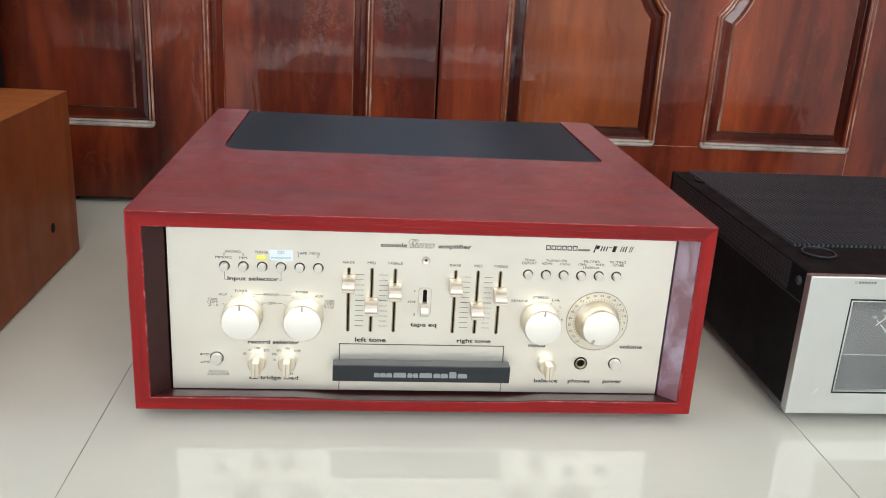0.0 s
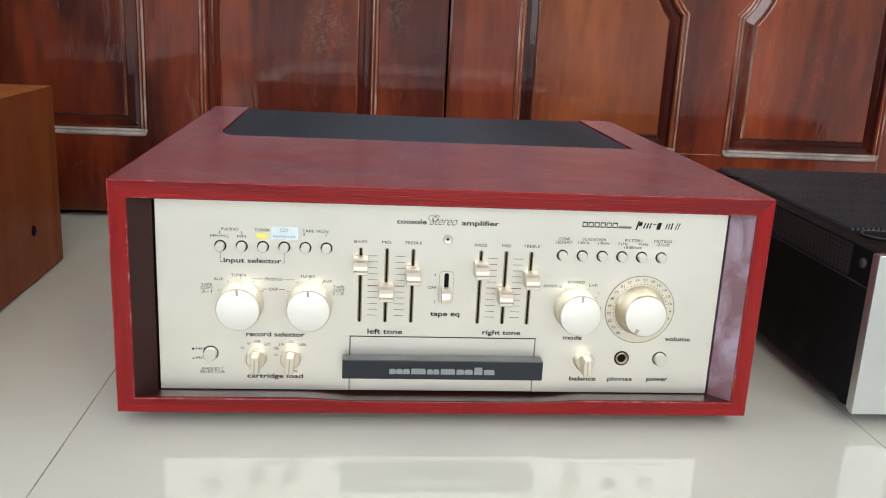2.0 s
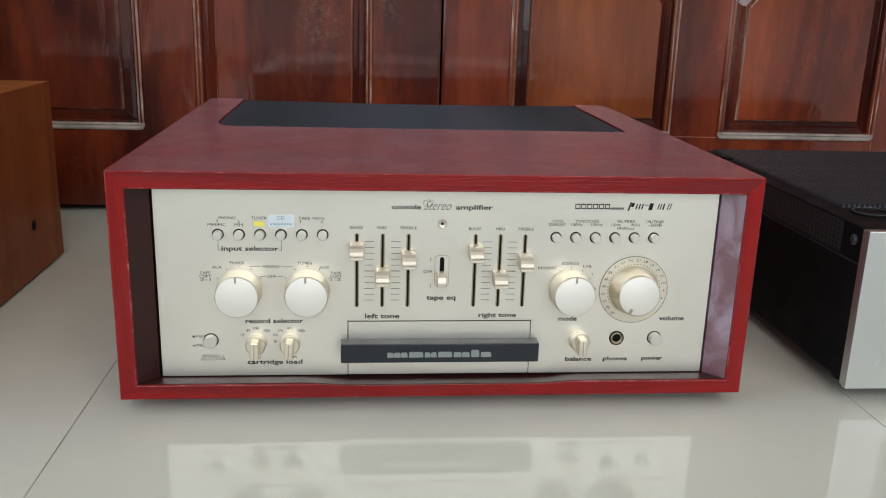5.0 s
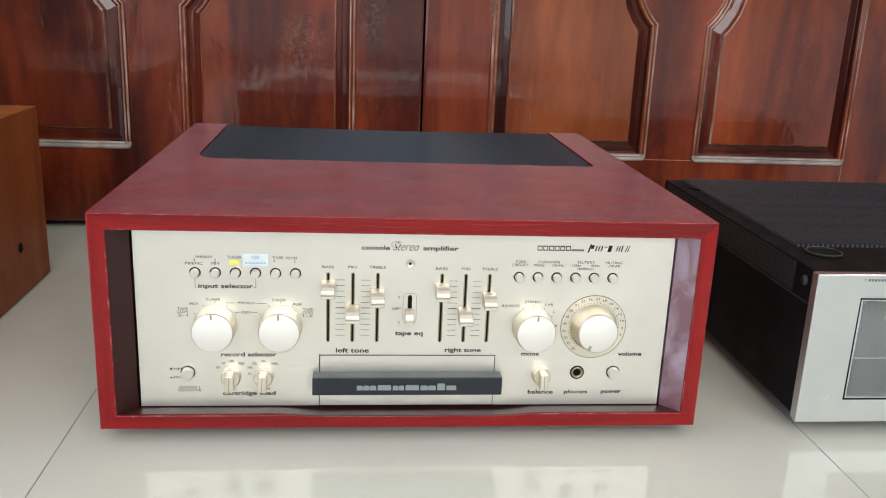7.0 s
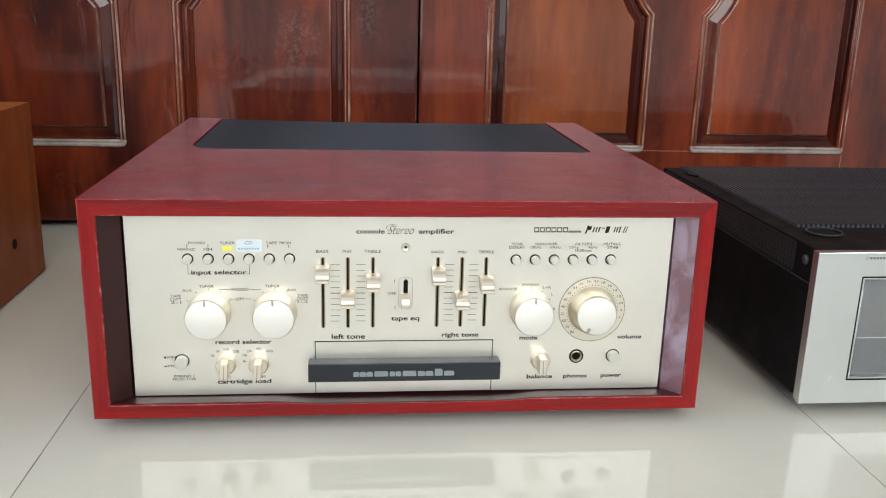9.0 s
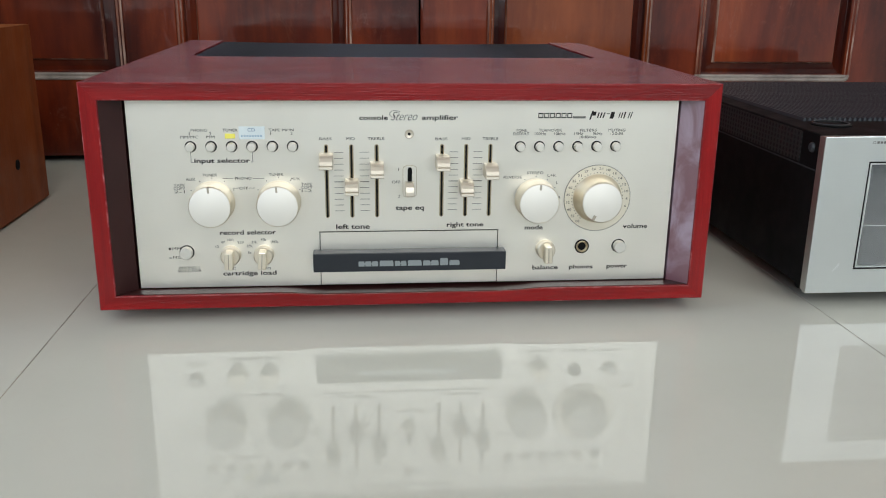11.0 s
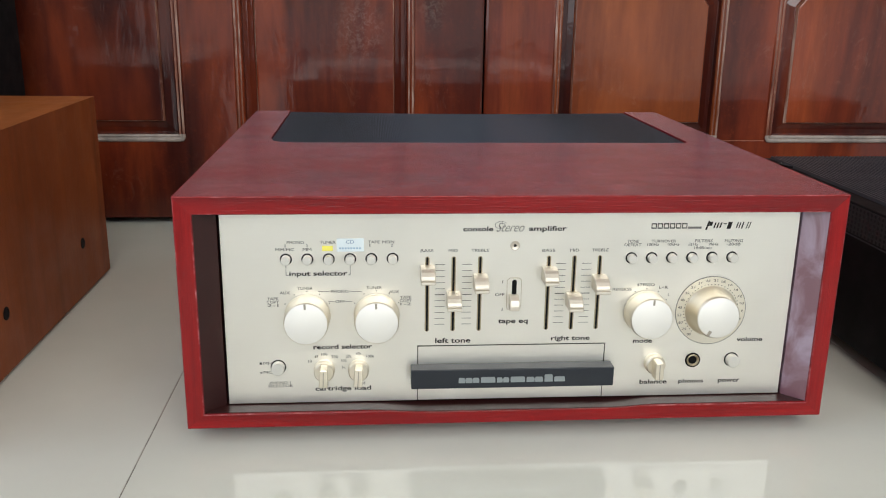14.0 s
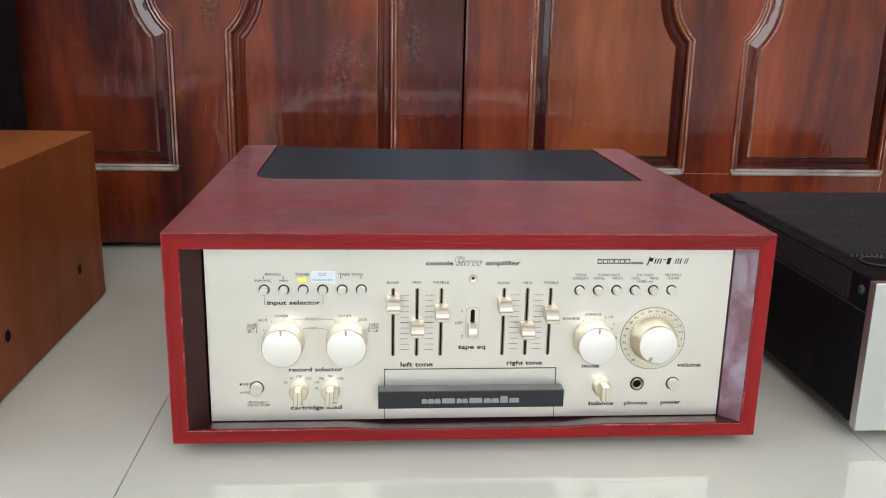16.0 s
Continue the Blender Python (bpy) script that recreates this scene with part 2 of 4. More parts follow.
# pale colour paints the varnish gleam along the mouldings, with some wear
DOOR_EDGE = wood("gleam_moulding_edge", (0.05, 0.010, 0.005), (0.26, 0.105, 0.062), (0.58, 0.44, 0.35), "z", 0.4, 0.9, 0.08, 0.08, 160, 0.0, 0.2, None, 0.6, 0.2, 38, wave=0.3)
BROWN_WOOD = wood("brown_veneer", (0.16, 0.043, 0.011), (0.27, 0.076, 0.018), (0.35, 0.108, 0.027), "y", 0.42, 0.2, 0.25, 0.15, 350)
CHAMPAGNE = metal("champagne_aluminium", (0.90, 0.87, 0.79), 0.48, (0.02, 1, 1))
KNOB_METAL = metal("champagne_knob_metal", (0.80, 0.73, 0.60), 0.36)
KNOB_FACE = metal("satin_knob_face", (0.83, 0.805, 0.74), 0.66, None, 0.5)
DIAL_METAL = metal("tan_dial_metal", (0.80, 0.745, 0.62), 0.45)
BUTTON = metal("button_metal", (0.70, 0.68, 0.62), 0.5, None, 0.9)
CAP_METAL = metal("slider_cap_metal", (0.66, 0.60, 0.50), 0.48, None, 0.8)
SILVER = metal("silver_panel", (0.72, 0.74, 0.72), 0.42, (0.02, 1, 1))
STEEL = metal("steel", (0.6, 0.6, 0.6), 0.25)
INK = plain("dark_print", (0.014, 0.012, 0.011), 0.7, 0.2)
GREY_INK = plain("grey_print", (0.16, 0.15, 0.14), 0.6)
BLACK_BAR = plain("black_anodised", (0.011, 0.014, 0.019), 0.4, 0.4, 0.1)
LOGO_GREY = metal("logo_inlay", (0.34, 0.37, 0.38), 0.45)
BRONZE = metal("bronze_slot_edge", (0.46, 0.38, 0.25), 0.4)
SLOT_BLACK = plain("slot_black", (0.004, 0.004, 0.004), 0.6, 0.1)
BLACK_PAINT = plain("black_enamel", (0.005, 0.005, 0.0055), 0.62, 0.15, 0.15)
BLACK_RIB = plain("black_ribbed_paint", (0.040, 0.044, 0.050), 0.40, 0.5)
RUBBER = plain("rubber", (0.012, 0.012, 0.012), 0.7)
VENT = perforated("perforated_steel", (0.085, 0.120, 0.165), 0.0024, 0.38)
SIDE_VENT = perforated("perforated_side", (0.016, 0.016, 0.017), 0.0042, 0.5)
TILE = tile_stone()
GROUT = plain("grout", (0.36, 0.31, 0.25), 0.9, 0.5, 0.0, 0.7)
YELLOW = plain("yellow_sticker", (0.82, 0.74, 0.12), 0.5)
PALE_BLUE = plain("pale_blue_sticker", (0.64, 0.71, 0.72), 0.35)
METER = plain("meter_backing", (0.075, 0.085, 0.088), 0.5)
METER_MARK = plain("meter_marking", (0.55, 0.60, 0.58), 0.5)
GLASS = clear_glass()
DARK_WALL = plain("dark_brown_paint", (0.06, 0.035, 0.025), 0.5, 0.4, 0.1, 0.4)
PLASTER = plain("plaster", (0.72, 0.70, 0.64), 0.8, 0.3, 0.1)
CONCRETE = plain("concrete", (0.50, 0.50, 0.48), 0.85, 0.3, 0.1)


# ---- mesh tools ----
def box(bm, x0, x1, y0, y1, z0, z1):
    r = bmesh.ops.create_cube(bm, size=1.0)
    bmesh.ops.scale(bm, vec=(x1 - x0, y1 - y0, z1 - z0), verts=r["verts"])
    bmesh.ops.translate(bm, vec=((x0 + x1) / 2, (y0 + y1) / 2, (z0 + z1) / 2), verts=r["verts"])
    return r["verts"]


def soft_box(x0, x1, y0, y1, z0, z1, r=0.001, seg=2):
    bm = bmesh.new()
    box(bm, x0, x1, y0, y1, z0, z1)
    bmesh.ops.bevel(bm, geom=bm.edges[:], offset=r, segments=seg, affect="EDGES", profile=0.5)
    return bm


def prism(bm, outline, axis, a, b):
    """Extrude a closed outline of 2D points from a to b along an axis."""
    def at(p, d):
        return {"x": (d, p[0], p[1]), "y": (p[0], d, p[1]), "z": (p[0], p[1], d)}[axis]
    va = [bm.verts.new(at(p, a)) for p in outline]
    vb = [bm.verts.new(at(p, b)) for p in outline]
    bm.faces.new(va)
    bm.faces.new(vb[::-1])
    n = len(outline)
    for i in range(n):
        j = (i + 1) % n
        bm.faces.new((va[j], va[i], vb[i], vb[j]))
    bmesh.ops.recalc_face_normals(bm, faces=bm.faces[:])


def lathe(profile, seg=32, axis="y"):
    """Turn a profile of (radius, distance out) about the axis that points towards the viewer (y) or up (z)."""
    bm = bmesh.new()
    rings = []
    for r, d in profile:
        if r < 1e-6:
            rings.append([bm.verts.new((0, -d, 0) if axis == "y" else (0, 0, d))])
        else:
            ring = []
            for i in range(seg):
                a = 2 * math.pi * i / seg
                u, w = r * math.cos(a), r * math.sin(a)
                ring.append(bm.verts.new((u, -d, w) if axis == "y" else (u, w, d)))
            rings.append(ring)
    for p, q in zip(rings, rings[1:]):
        for i in range(seg):
            j = (i + 1) % seg
            if len(p) == 1 and len(q) > 1:
                bm.faces.new((p[0], q[i], q[j]))
            elif len(q) == 1 and len(p) > 1:
                bm.faces.new((p[i], p[j], q[0]))
            elif len(p) > 1:
                bm.faces.new((p[i], p[j], q[j], q[i]))
    bmesh.ops.recalc_face_normals(bm, faces=bm.faces[:])
    for f in bm.faces:
        f.smooth = True
    for e in bm.edges:
        if len(e.link_faces) == 2 and e.calc_face_angle(0) > radians(35):
            e.smooth = False
    return bm


def to_mesh(bm, name, mat):
    me = bpy.data.meshes.new(name)
    bm.to_mesh(me)
    bm.free()
    me.materials.append(mat)
    return me


def part(name, bm, mat, parent, label="", loc=(0, 0, 0), turn=(0, 0, 0)):
    """One mesh object under a thing or a part; bm is a bmesh or a mesh to share. Coordinates are the world's."""
    me = bm if isinstance(bm, bpy.types.Mesh) else to_mesh(bm, name, mat)
    ob = new(name, me)
    ob.matrix_basis = pose(*loc, *turn)
    if parent is not None:
        ob.parent = parent
        base = ANCHORS[parent.name]
        ob.matrix_parent_inverse = base.inverted()
        ANCHORS[ob.name] = base @ base.inverted() @ ob.matrix_basis
    else:
        ANCHORS[ob.name] = ob.matrix_basis.copy()
    if label:
        ob["label"] = label
    return ob


ANCHORS = {}


def thing(name, x, y, z, label, category, group="", kind=""):
    ob = new(name)
    ob.empty_display_size = 0.05
    ob.location = (x, y, z)
    ANCHORS[ob.name] = Matrix.Translation((x, y, z))
    return tagged(ob, label, category, group, kind)


def text_mesh(string, width, height, bold=0.0, depth=0.00006, shear=0.0):
    """Lettering in the built-in font, fitted into a width and height, in the plane of the front panel."""
    cu = bpy.data.curves.new("lettering", "FONT")
    cu.body, cu.resolution_u, cu.offset, cu.shear = string, 3, bold, shear
    ob = bpy.data.objects.new("lettering", cu)
    scene.collection.objects.link(ob)
    me = bpy.data.meshes.new_from_object(ob.evaluated_get(bpy.context.evaluated_depsgraph_get()))
    bpy.data.objects.remove(ob)
    n = len(me.vertices)
    co = np.empty(n * 3, np.float32)
    me.vertices.foreach_get("co", co)
    co = co.reshape(-1, 3)
    lo, hi = co.min(0), co.max(0)
    out = np.zeros_like(co)
    out[:, 0] = ((co[:, 0] - lo[0]) / max(hi[0] - lo[0], 1e-6) - 0.5) * width
    out[:, 2] = ((co[:, 1] - lo[1]) / max(hi[1] - lo[1], 1e-6) - 0.5) * height
    me.vertices.foreach_set("co", out.reshape(-1))
    me.update()
    return me


def lettering(string, xc, zc, width, height, mat, parent, y=-0.00015, bold=0.0, shear=0.0):
    me = text_mesh(string, width, height, bold, shear=shear)
    me.materials.clear()
    me.materials.append(mat)
    return part("lettering", me, mat, parent, loc=(xc, y, zc))


def flat_bar(xc, zc, w, h, mat, parent, name="printed_bar", y=-0.00015, turn=0.0, lean=0.0):
    bm = bmesh.new()
    prism(bm, [(-w / 2 - lean, -h / 2), (w / 2 - lean, -h / 2), (w / 2 + lean, h / 2), (-w / 2 + lean, h / 2)], "y", 0.0001, 0)
    return part(name, bm, mat, parent, loc=(xc, y, zc), turn=(0, turn, 0))


# ---- setting: floor, doors, walls, roof ----
WALL_Y = 0.637


def panel_depth(u, z):
    """How far the face of a door lies in front of its frame, at u from the leaf's middle and z above the floor."""
    shape = [(0.036, 0.124), (0.0372, 0.1199), (0.0399, 0.1177), (0.044, 0.117), (0.271, 0.117), (0.2751, 0.1177), (0.2778, 0.1199), (0.279, 0.124), (0.279, 0.412), (0.066, 0.412), (0.0655, 0.384), (0.063, 0.364),
             (0.058, 0.348), (0.050, 0.334), (0.042, 0.324), (0.036, 0.318)]
    inside = np.zeros(u.shape, bool)
    dist = np.full(u.shape, 9.0)
    for (ax, az), (bx, bz) in zip(shape, shape[1:] + shape[:1]):
        dx, dz = bx - ax, bz - az
        k = np.clip(((u - ax) * dx + (z - az) * dz) / (dx * dx + dz * dz), 0, 1)
        dist = np.minimum(dist, np.hypot(u - ax - k * dx, z - az - k * dz))
        cross = (az > z) != (bz > z)
        with np.errstate(divide="ignore", invalid="ignore"):
            inside ^= cross & (u < (bx - ax) * (z - az) / (bz - az if bz != az else 1e-9) + ax)
    d = np.where(inside, dist, -dist)
    h = np.interp(d, [-0.0010, 0.0, 0.0014, 0.0040, 0.0052, 0.0058, 0.0070, 0.0090, 0.0106, 0.0114, 0.0180, 0.0262, 0.0272, 0.0284, 0.0300, 0.05],
                  [0, 0.0026, 0.0038, 0.0036, 0.0016, 0.0016, 0.0030, 0.0026, 0.0002, -0.0094, -0.0084, -0.0046, -0.0036, 0.0006, 0.0012, 0.0012])
    return d, h


def door_leaf(name, middle, half, label, fine=True, mat=DOOR_WOOD, panels=(DOOR_WOOD, DOOR_WOOD)):
    leaf = thing(name, middle, WALL_Y + 0.02, 0.0, label, "door", "panelled door leaves", "structure")
    def graded(spans):
        return np.concatenate([np.linspace(p, q, max(2, int(round((q - p) / (s if fine else max(s, 0.004)))) + 1))[:-1] for p, q, s in spans] + [[spans[-1][1]]])

    half_x = graded([(0.0, 0.033, 0.006), (0.033, 0.052, 0.0006), (0.052, 0.105, 0.0010), (0.105, 0.245, 0.007), (0.245, 0.283, 0.0006), (0.283, half - 0.005, 0.008), (half - 0.005, half - 0.0012, 0.001)])
    xs = middle + np.concatenate([-half_x[:0:-1], half_x])
    zs = graded([(0.009, 0.114, 0.008), (0.114, 0.150, 0.0006), (0.150, 0.300, 0.008), (0.300, 0.380, 0.0010), (0.380, 0.416, 0.0006), (0.416, 0.43, 0.005)])
    X, Z = np.meshgrid(xs, zs)
    D, H = panel_depth(np.abs(X - middle), Z)
    edge = np.minimum(X - xs[0], xs[-1] - X)
    Yv = WALL_Y - H + 0.002 * np.clip(1 - edge / 0.003, 0, 1)
    nz, nx = X.shape
    grid = np.arange(nz * nx).reshape(nz, nx)
    quads = np.stack([grid[:-1, :-1], grid[:-1, 1:], grid[1:, 1:], grid[1:, :-1]], -1).reshape(-1, 4)
    centre = D.reshape(-1)[quads].mean(1)
    side = X.reshape(-1)[quads].mean(1) < middle
    verts = np.stack([X, Yv, Z], -1).reshape(-1, 3)
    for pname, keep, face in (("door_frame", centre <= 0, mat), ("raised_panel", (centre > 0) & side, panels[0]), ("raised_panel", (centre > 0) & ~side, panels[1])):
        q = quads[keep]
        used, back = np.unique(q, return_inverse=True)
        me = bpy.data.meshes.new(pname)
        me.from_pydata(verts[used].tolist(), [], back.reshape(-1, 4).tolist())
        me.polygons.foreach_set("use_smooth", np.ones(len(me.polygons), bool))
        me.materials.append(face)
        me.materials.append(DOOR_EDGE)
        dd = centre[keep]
        # bead and field edges that get the painted gleam
        pale_edge = ((dd > 0.0004) & (dd < 0.0034)) | ((dd > 0.0062) & (dd < 0.0082)) | ((dd > 0.0272) & (dd < 0.0290))
        me.materials.append(DUSTY_SKYLIT_LEDGE)
        me.materials.append(DEEP_SHADE_WOOD)
        # deeper wood colour paints in the hollows' shade and dark reflections
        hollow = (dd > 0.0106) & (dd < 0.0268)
        # lower beads, where reflected sky is painted as a pale band
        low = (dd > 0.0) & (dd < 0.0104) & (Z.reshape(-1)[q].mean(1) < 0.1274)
        me.polygons.foreach_set("material_index", np.where(low, 2, np.where(hollow, 3, (pale_edge & fine))).astype(np.int32))
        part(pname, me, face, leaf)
    bm = bmesh.new()
    box(bm, xs[0], xs[-1], WALL_Y + 0.012, WALL_Y + 0.045, 0.009, 2.1)
    part("door_core", bm, mat, leaf)
    bm = bmesh.new()
    box(bm, xs[0], xs[-1], WALL_Y, WALL_Y + 0.0115, 0.4305, 0.62)
    for s in (-1, 1):
        a, b = sorted((middle + s * 0.066, middle + s * 0.279))
        box(bm, a, b, WALL_Y + 0.0005, WALL_Y + 0.0115, 0.621, 1.85)
        a, b = sorted((middle + s * 0.281, middle + s * (half - 0.0012)))
        box(bm, a, b, WALL_Y, WALL_Y + 0.0115, 0.621, 2.1)
    box(bm, middle - 0.064, middle + 0.064, WALL_Y, WALL_Y + 0.0115, 0.621, 2.1)
    part("upper_boards", bm, mat, leaf)
    return leaf


# door_1 and door_4 take the darker copies, so their shade is painted in
door_leaf("door_1", -0.324, 0.3755, "closed mahogany door leaf with carved raised panels and glossy varnish", mat=SHADED_DOOR_WOOD, panels=(DEEP_SHADE_WOOD, SHADED_DOOR_WOOD))
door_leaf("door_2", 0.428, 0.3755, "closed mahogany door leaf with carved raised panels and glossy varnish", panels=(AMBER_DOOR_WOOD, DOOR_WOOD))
door_leaf("door_3", 1.180, 0.3755, "closed mahogany door leaf with carved raised panels and glossy varnish", False)
door_leaf("door_4", -1.076, 0.3755, "closed mahogany door leaf with carved raised panels and glossy varnish", False, mat=SHADED_DOOR_WOOD)

# pale lines where the rail meets the stiles
for xa, xb, za, zb in ((0.392, 0.464, 0.1188, 0.1194), (0.7065, 0.7071, 0.06, 0.1165)):
    door = bpy.data.objects["door_2"]
    bm = bmesh.new()
    box(bm, xa, xb, WALL_Y - 0.0003, WALL_Y + 0.002, za, zb)
    part("joint_line", bm, plain("pale_filler", (0.42, 0.2, 0.12), 0.5), door)


def slab(name, x0, x1, y0, y1, z0, z1, mat, label, category):
    bm = bmesh.new()
    box(bm, x0, x1, y0, y1, z0, z1)
    return tagged(part(name, bm, mat, None), label, category, kind="structure")


slab("wall_north", -6.0, 5.0, WALL_Y + 0.004, WALL_Y + 0.16, 2.104, 5.0, PLASTER, "plain plastered house wall above the doors", "wall")
slab("wall_north_side", 1.56, 5.0, WALL_Y + 0.004, WALL_Y + 0.16, -0.14, 2.1, PLASTER, "plain plastered wall beside the doors", "wall")
slab("wall_north_end", -6.0, -1.456, WALL_Y + 0.004, WALL_Y + 0.16, -0.14, 2.1, PLASTER, "plain plastered wall beside the doors", "wall")
slab("door_backing", -1.45, 1.556, WALL_Y + 0.06, WALL_Y + 0.16, 0.0, 2.1, SLOT_BLACK, "dark space behind the closed doors", "wall")
slab("wall_east", 2.3, 2.45, -0.1, WALL_Y, -0.14, 3.0, PLASTER, "plain plastered side wall", "wall")
# unseen dark walls, added so the left doors have something dark to reflect
slab("added_wall_west", -1.50, -1.30, 0.36, WALL_Y, -0.14, 3.0, DARK_WALL, "plain dark brown wall return, added out of view", "wall")
slab("added_wall_west_front", -1.50, -1.30, -3.0, -1.95, -0.14, 3.0, DARK_WALL, "unseen dark brown side wall added to darken door reflections", "wall")
slab("ceiling", -1.45, 2.45, -3.0, WALL_Y, 3.0, 3.12, PLASTER, "plain white porch ceiling", "ceiling")
slab("ground", -300, 300, -300, 300, -0.35, -0.14, CONCRETE, "pale concrete ground outside the porch", "ground")


# ---- wooden-cased amplifier ----
amp = thing("stereo_amplifier", 0, 0.2, 0, "champagne-faced stereo amplifier in a red-stained wooden case on tiles", "amplifier")
FRONT, BACK, HALF, TOP, BASE = -0.0145, 0.440, 0.2360, 0.1845, 0.0130
INX, INTOP, INBASE = 0.2232, 0.1716, 0.0242
VENT_X, VENT_Y = 0.1975, 0.212


def rim_bevel(bm, test, r=0.0012, worn=-1):
    edges = [e for e in bm.edges if test(e)]
    bmesh.ops.bevel(bm, geom=edges, offset=r, segments=2, affect="EDGES", profile=0.5, material=worn)


def on_front(e):
    a, b = (v.co for v in e.verts)
    mitre = abs(a.x - b.x) > 1e-5 and abs(a.z - b.z) > 1e-5
    return abs(a.y - FRONT) < 1e-5 and abs(b.y - FRONT) < 1e-5 and not mitre


bm = bmesh.new()
prism(bm, [(-HALF, TOP), (HALF, TOP), (INX, INTOP), (-INX, INTOP)], "y", FRONT, VENT_Y)
rim_bevel(bm, lambda e: on_front(e) or all(abs(abs(v.co.x) - HALF) < 1e-5 for v in e.verts), 0.0010, 1)
for s in (-1, 1):
    prism(bm, [(s * (HALF - 0.0004), TOP), (s * VENT_X, TOP), (s * VENT_X, INTOP), (s * INX, INTOP), (s * HALF, TOP - 0.0006)], "y", VENT_Y, BACK)
    fx, fy = (0.016, 0.034) if s < 0 else (0.006, 0.010)
    fillet = [(s * VENT_X, VENT_Y)] + [(s * (VENT_X - fx + fx * math.sin(a)), VENT_Y + fy - fy * math.cos(a)) for a in np.linspace(0, math.pi / 2, 7)]
    prism(bm, fillet, "z", INTOP, TOP - 0.00003)
bm.normal_update()
for f in bm.faces:
    if f.normal.z > 0.95:
        f.material_index = 2
top_panel = part("top_panel", bm, RED_X, amp, "red-stained open-grain wooden top with scuffed sheen and tinted sky haze")
top_panel.data.materials.append(RED_EDGE)
top_panel.data.materials.append(RED_TOP)

for s in (-1, 1):
    bm = bmesh.new()
    prism(bm, [(s * HALF, TOP - 0.0002), (s * HALF, BASE), (s * INX, INBASE), (s * INX, INTOP)], "y", FRONT, BACK)
    rim_bevel(bm, lambda e: on_front(e) or (all(abs(abs(v.co.x) - HALF) < 1e-5 for v in e.verts) and all(abs(v.co.z - BASE) < 1e-5 for v in e.verts)), 0.0010, 1)
    part("side_panel", bm, RED_Z, amp).data.materials.append(RED_EDGE)
# left lining is plain dark lacquer; the right one has sky haze painted in
for s, mat, lab in ((-1, DARK_LINING, "dark brown inner side"), (1, LINING, "inner side with lilac sky haze painted in")):
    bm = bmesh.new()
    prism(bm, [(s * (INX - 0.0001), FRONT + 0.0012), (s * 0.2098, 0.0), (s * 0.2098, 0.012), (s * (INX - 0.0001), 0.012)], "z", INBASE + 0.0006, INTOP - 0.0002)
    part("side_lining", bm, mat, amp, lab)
# the ledge is worn down along the middle, below the flap
worn_line = [(0.108, 0.0), (0.098, -0.0004), (0.086, -0.0014), (0.072, -0.0019), (-0.066, -0.0019), (-0.078, -0.0014), (-0.092, -0.0004), (-0.104, 0.0)]
bm = bmesh.new()
prism(bm, [(0.2225, INBASE + 0.0004)] + [(x, INBASE + 0.0004 + d) for x, d in worn_line] + [(-0.2225, INBASE + 0.0004), (-0.2225, INBASE + 0.00002)] + [(x, INBASE + 0.00002 + d) for x, d in worn_line[::-1]] + [(0.2225, INBASE + 0.00002)], "y", FRONT + 0.0020, 0.012)
part("floor_lining", bm, DARK_LINING, amp, "dark lacquered inner ledge")
bm = bmesh.new()
prism(bm, [(-HALF, BASE), (HALF, BASE), (INX, INBASE)] + [(x, INBASE + d) for x, d in worn_line] + [(-INX, INBASE)], "y", FRONT, BACK)
rim_bevel(bm, on_front, 0.0008, 1)
part("bottom_panel", bm, RED_X, amp).data.materials.append(RED_EDGE)
part("back_panel", soft_box(-INX + 0.001, INX - 0.001, BACK - 0.012, BACK - 0.002, INBASE + 0.001, INTOP - 0.006, 0.001), BLACK_PAINT, amp)

bm = bmesh.new()
vx, vy = VENT_X - 0.0006, (VENT_Y + 0.0006, BACK + 0.0015)
rows = [[bm.verts.new((-vx + 2 * vx * i / 24, vy[0] + (vy[1] - vy[0]) * j / 6, TOP - 0.0016 - 0.0016 * math.sin(math.pi * i / 24))) for i in range(25)] for j in range(7)]
for p, q in zip(rows, rows[1:]):
    for i in range(24):
        bm.faces.new((p[i], p[i + 1], q[i + 1], q[i])).smooth = True
bmesh.ops.solidify(bm, geom=bm.faces[:], thickness=0.0012)
bmesh.ops.recalc_face_normals(bm, faces=bm.faces[:])
vent = part("vent_grille", bm, VENT, amp, "dark perforated steel vent sagging slightly in the top")
part("chassis", soft_box(-0.19, 0.19, 0.006, 0.40, INBASE + 0.004, INTOP - 0.008, 0.002), BLACK_PAINT, amp)
foot_mesh = to_mesh(lathe([(0.0, 0.0), (0.013, 0.0), (0.015, 0.003), (0.015, 0.0131), (0, 0.0131)], 20, "z"), "foot", RUBBER)
for fx in (-0.19, 0.19):
    for fy in (0.04, 0.39):
        part("foot", foot_mesh, RUBBER, amp, loc=(fx, fy, 0))

# front plate, with a pull-down door in its lower middle
PW, PB, PT = 0.208, 0.0252, 0.1712
DX, DT = 0.0695, 0.0685
bm = bmesh.new()
prism(bm, [(-PW, PB), (-DX - 0.0003, PB), (-DX - 0.0003, DT + 0.0003), (DX + 0.0003, DT + 0.0003), (DX + 0.0003, PB), (PW, PB), (PW, PT), (-PW, PT)], "y", 0.0, 0.005)
rim_bevel(bm, lambda e: all(abs(v.co.y) < 1e-6 for v in e.verts), 0.0004)
plate = part("faceplate", bm, CHAMPAGNE, amp, "brushed champagne aluminium front plate with dark lettering")
part("lower_flap", soft_box(-DX, DX, 0.0, 0.004, PB + 0.0002, DT, 0.0003, 1), CHAMPAGNE, amp, "hinged aluminium flap under the tone sliders")
bm = bmesh.new()
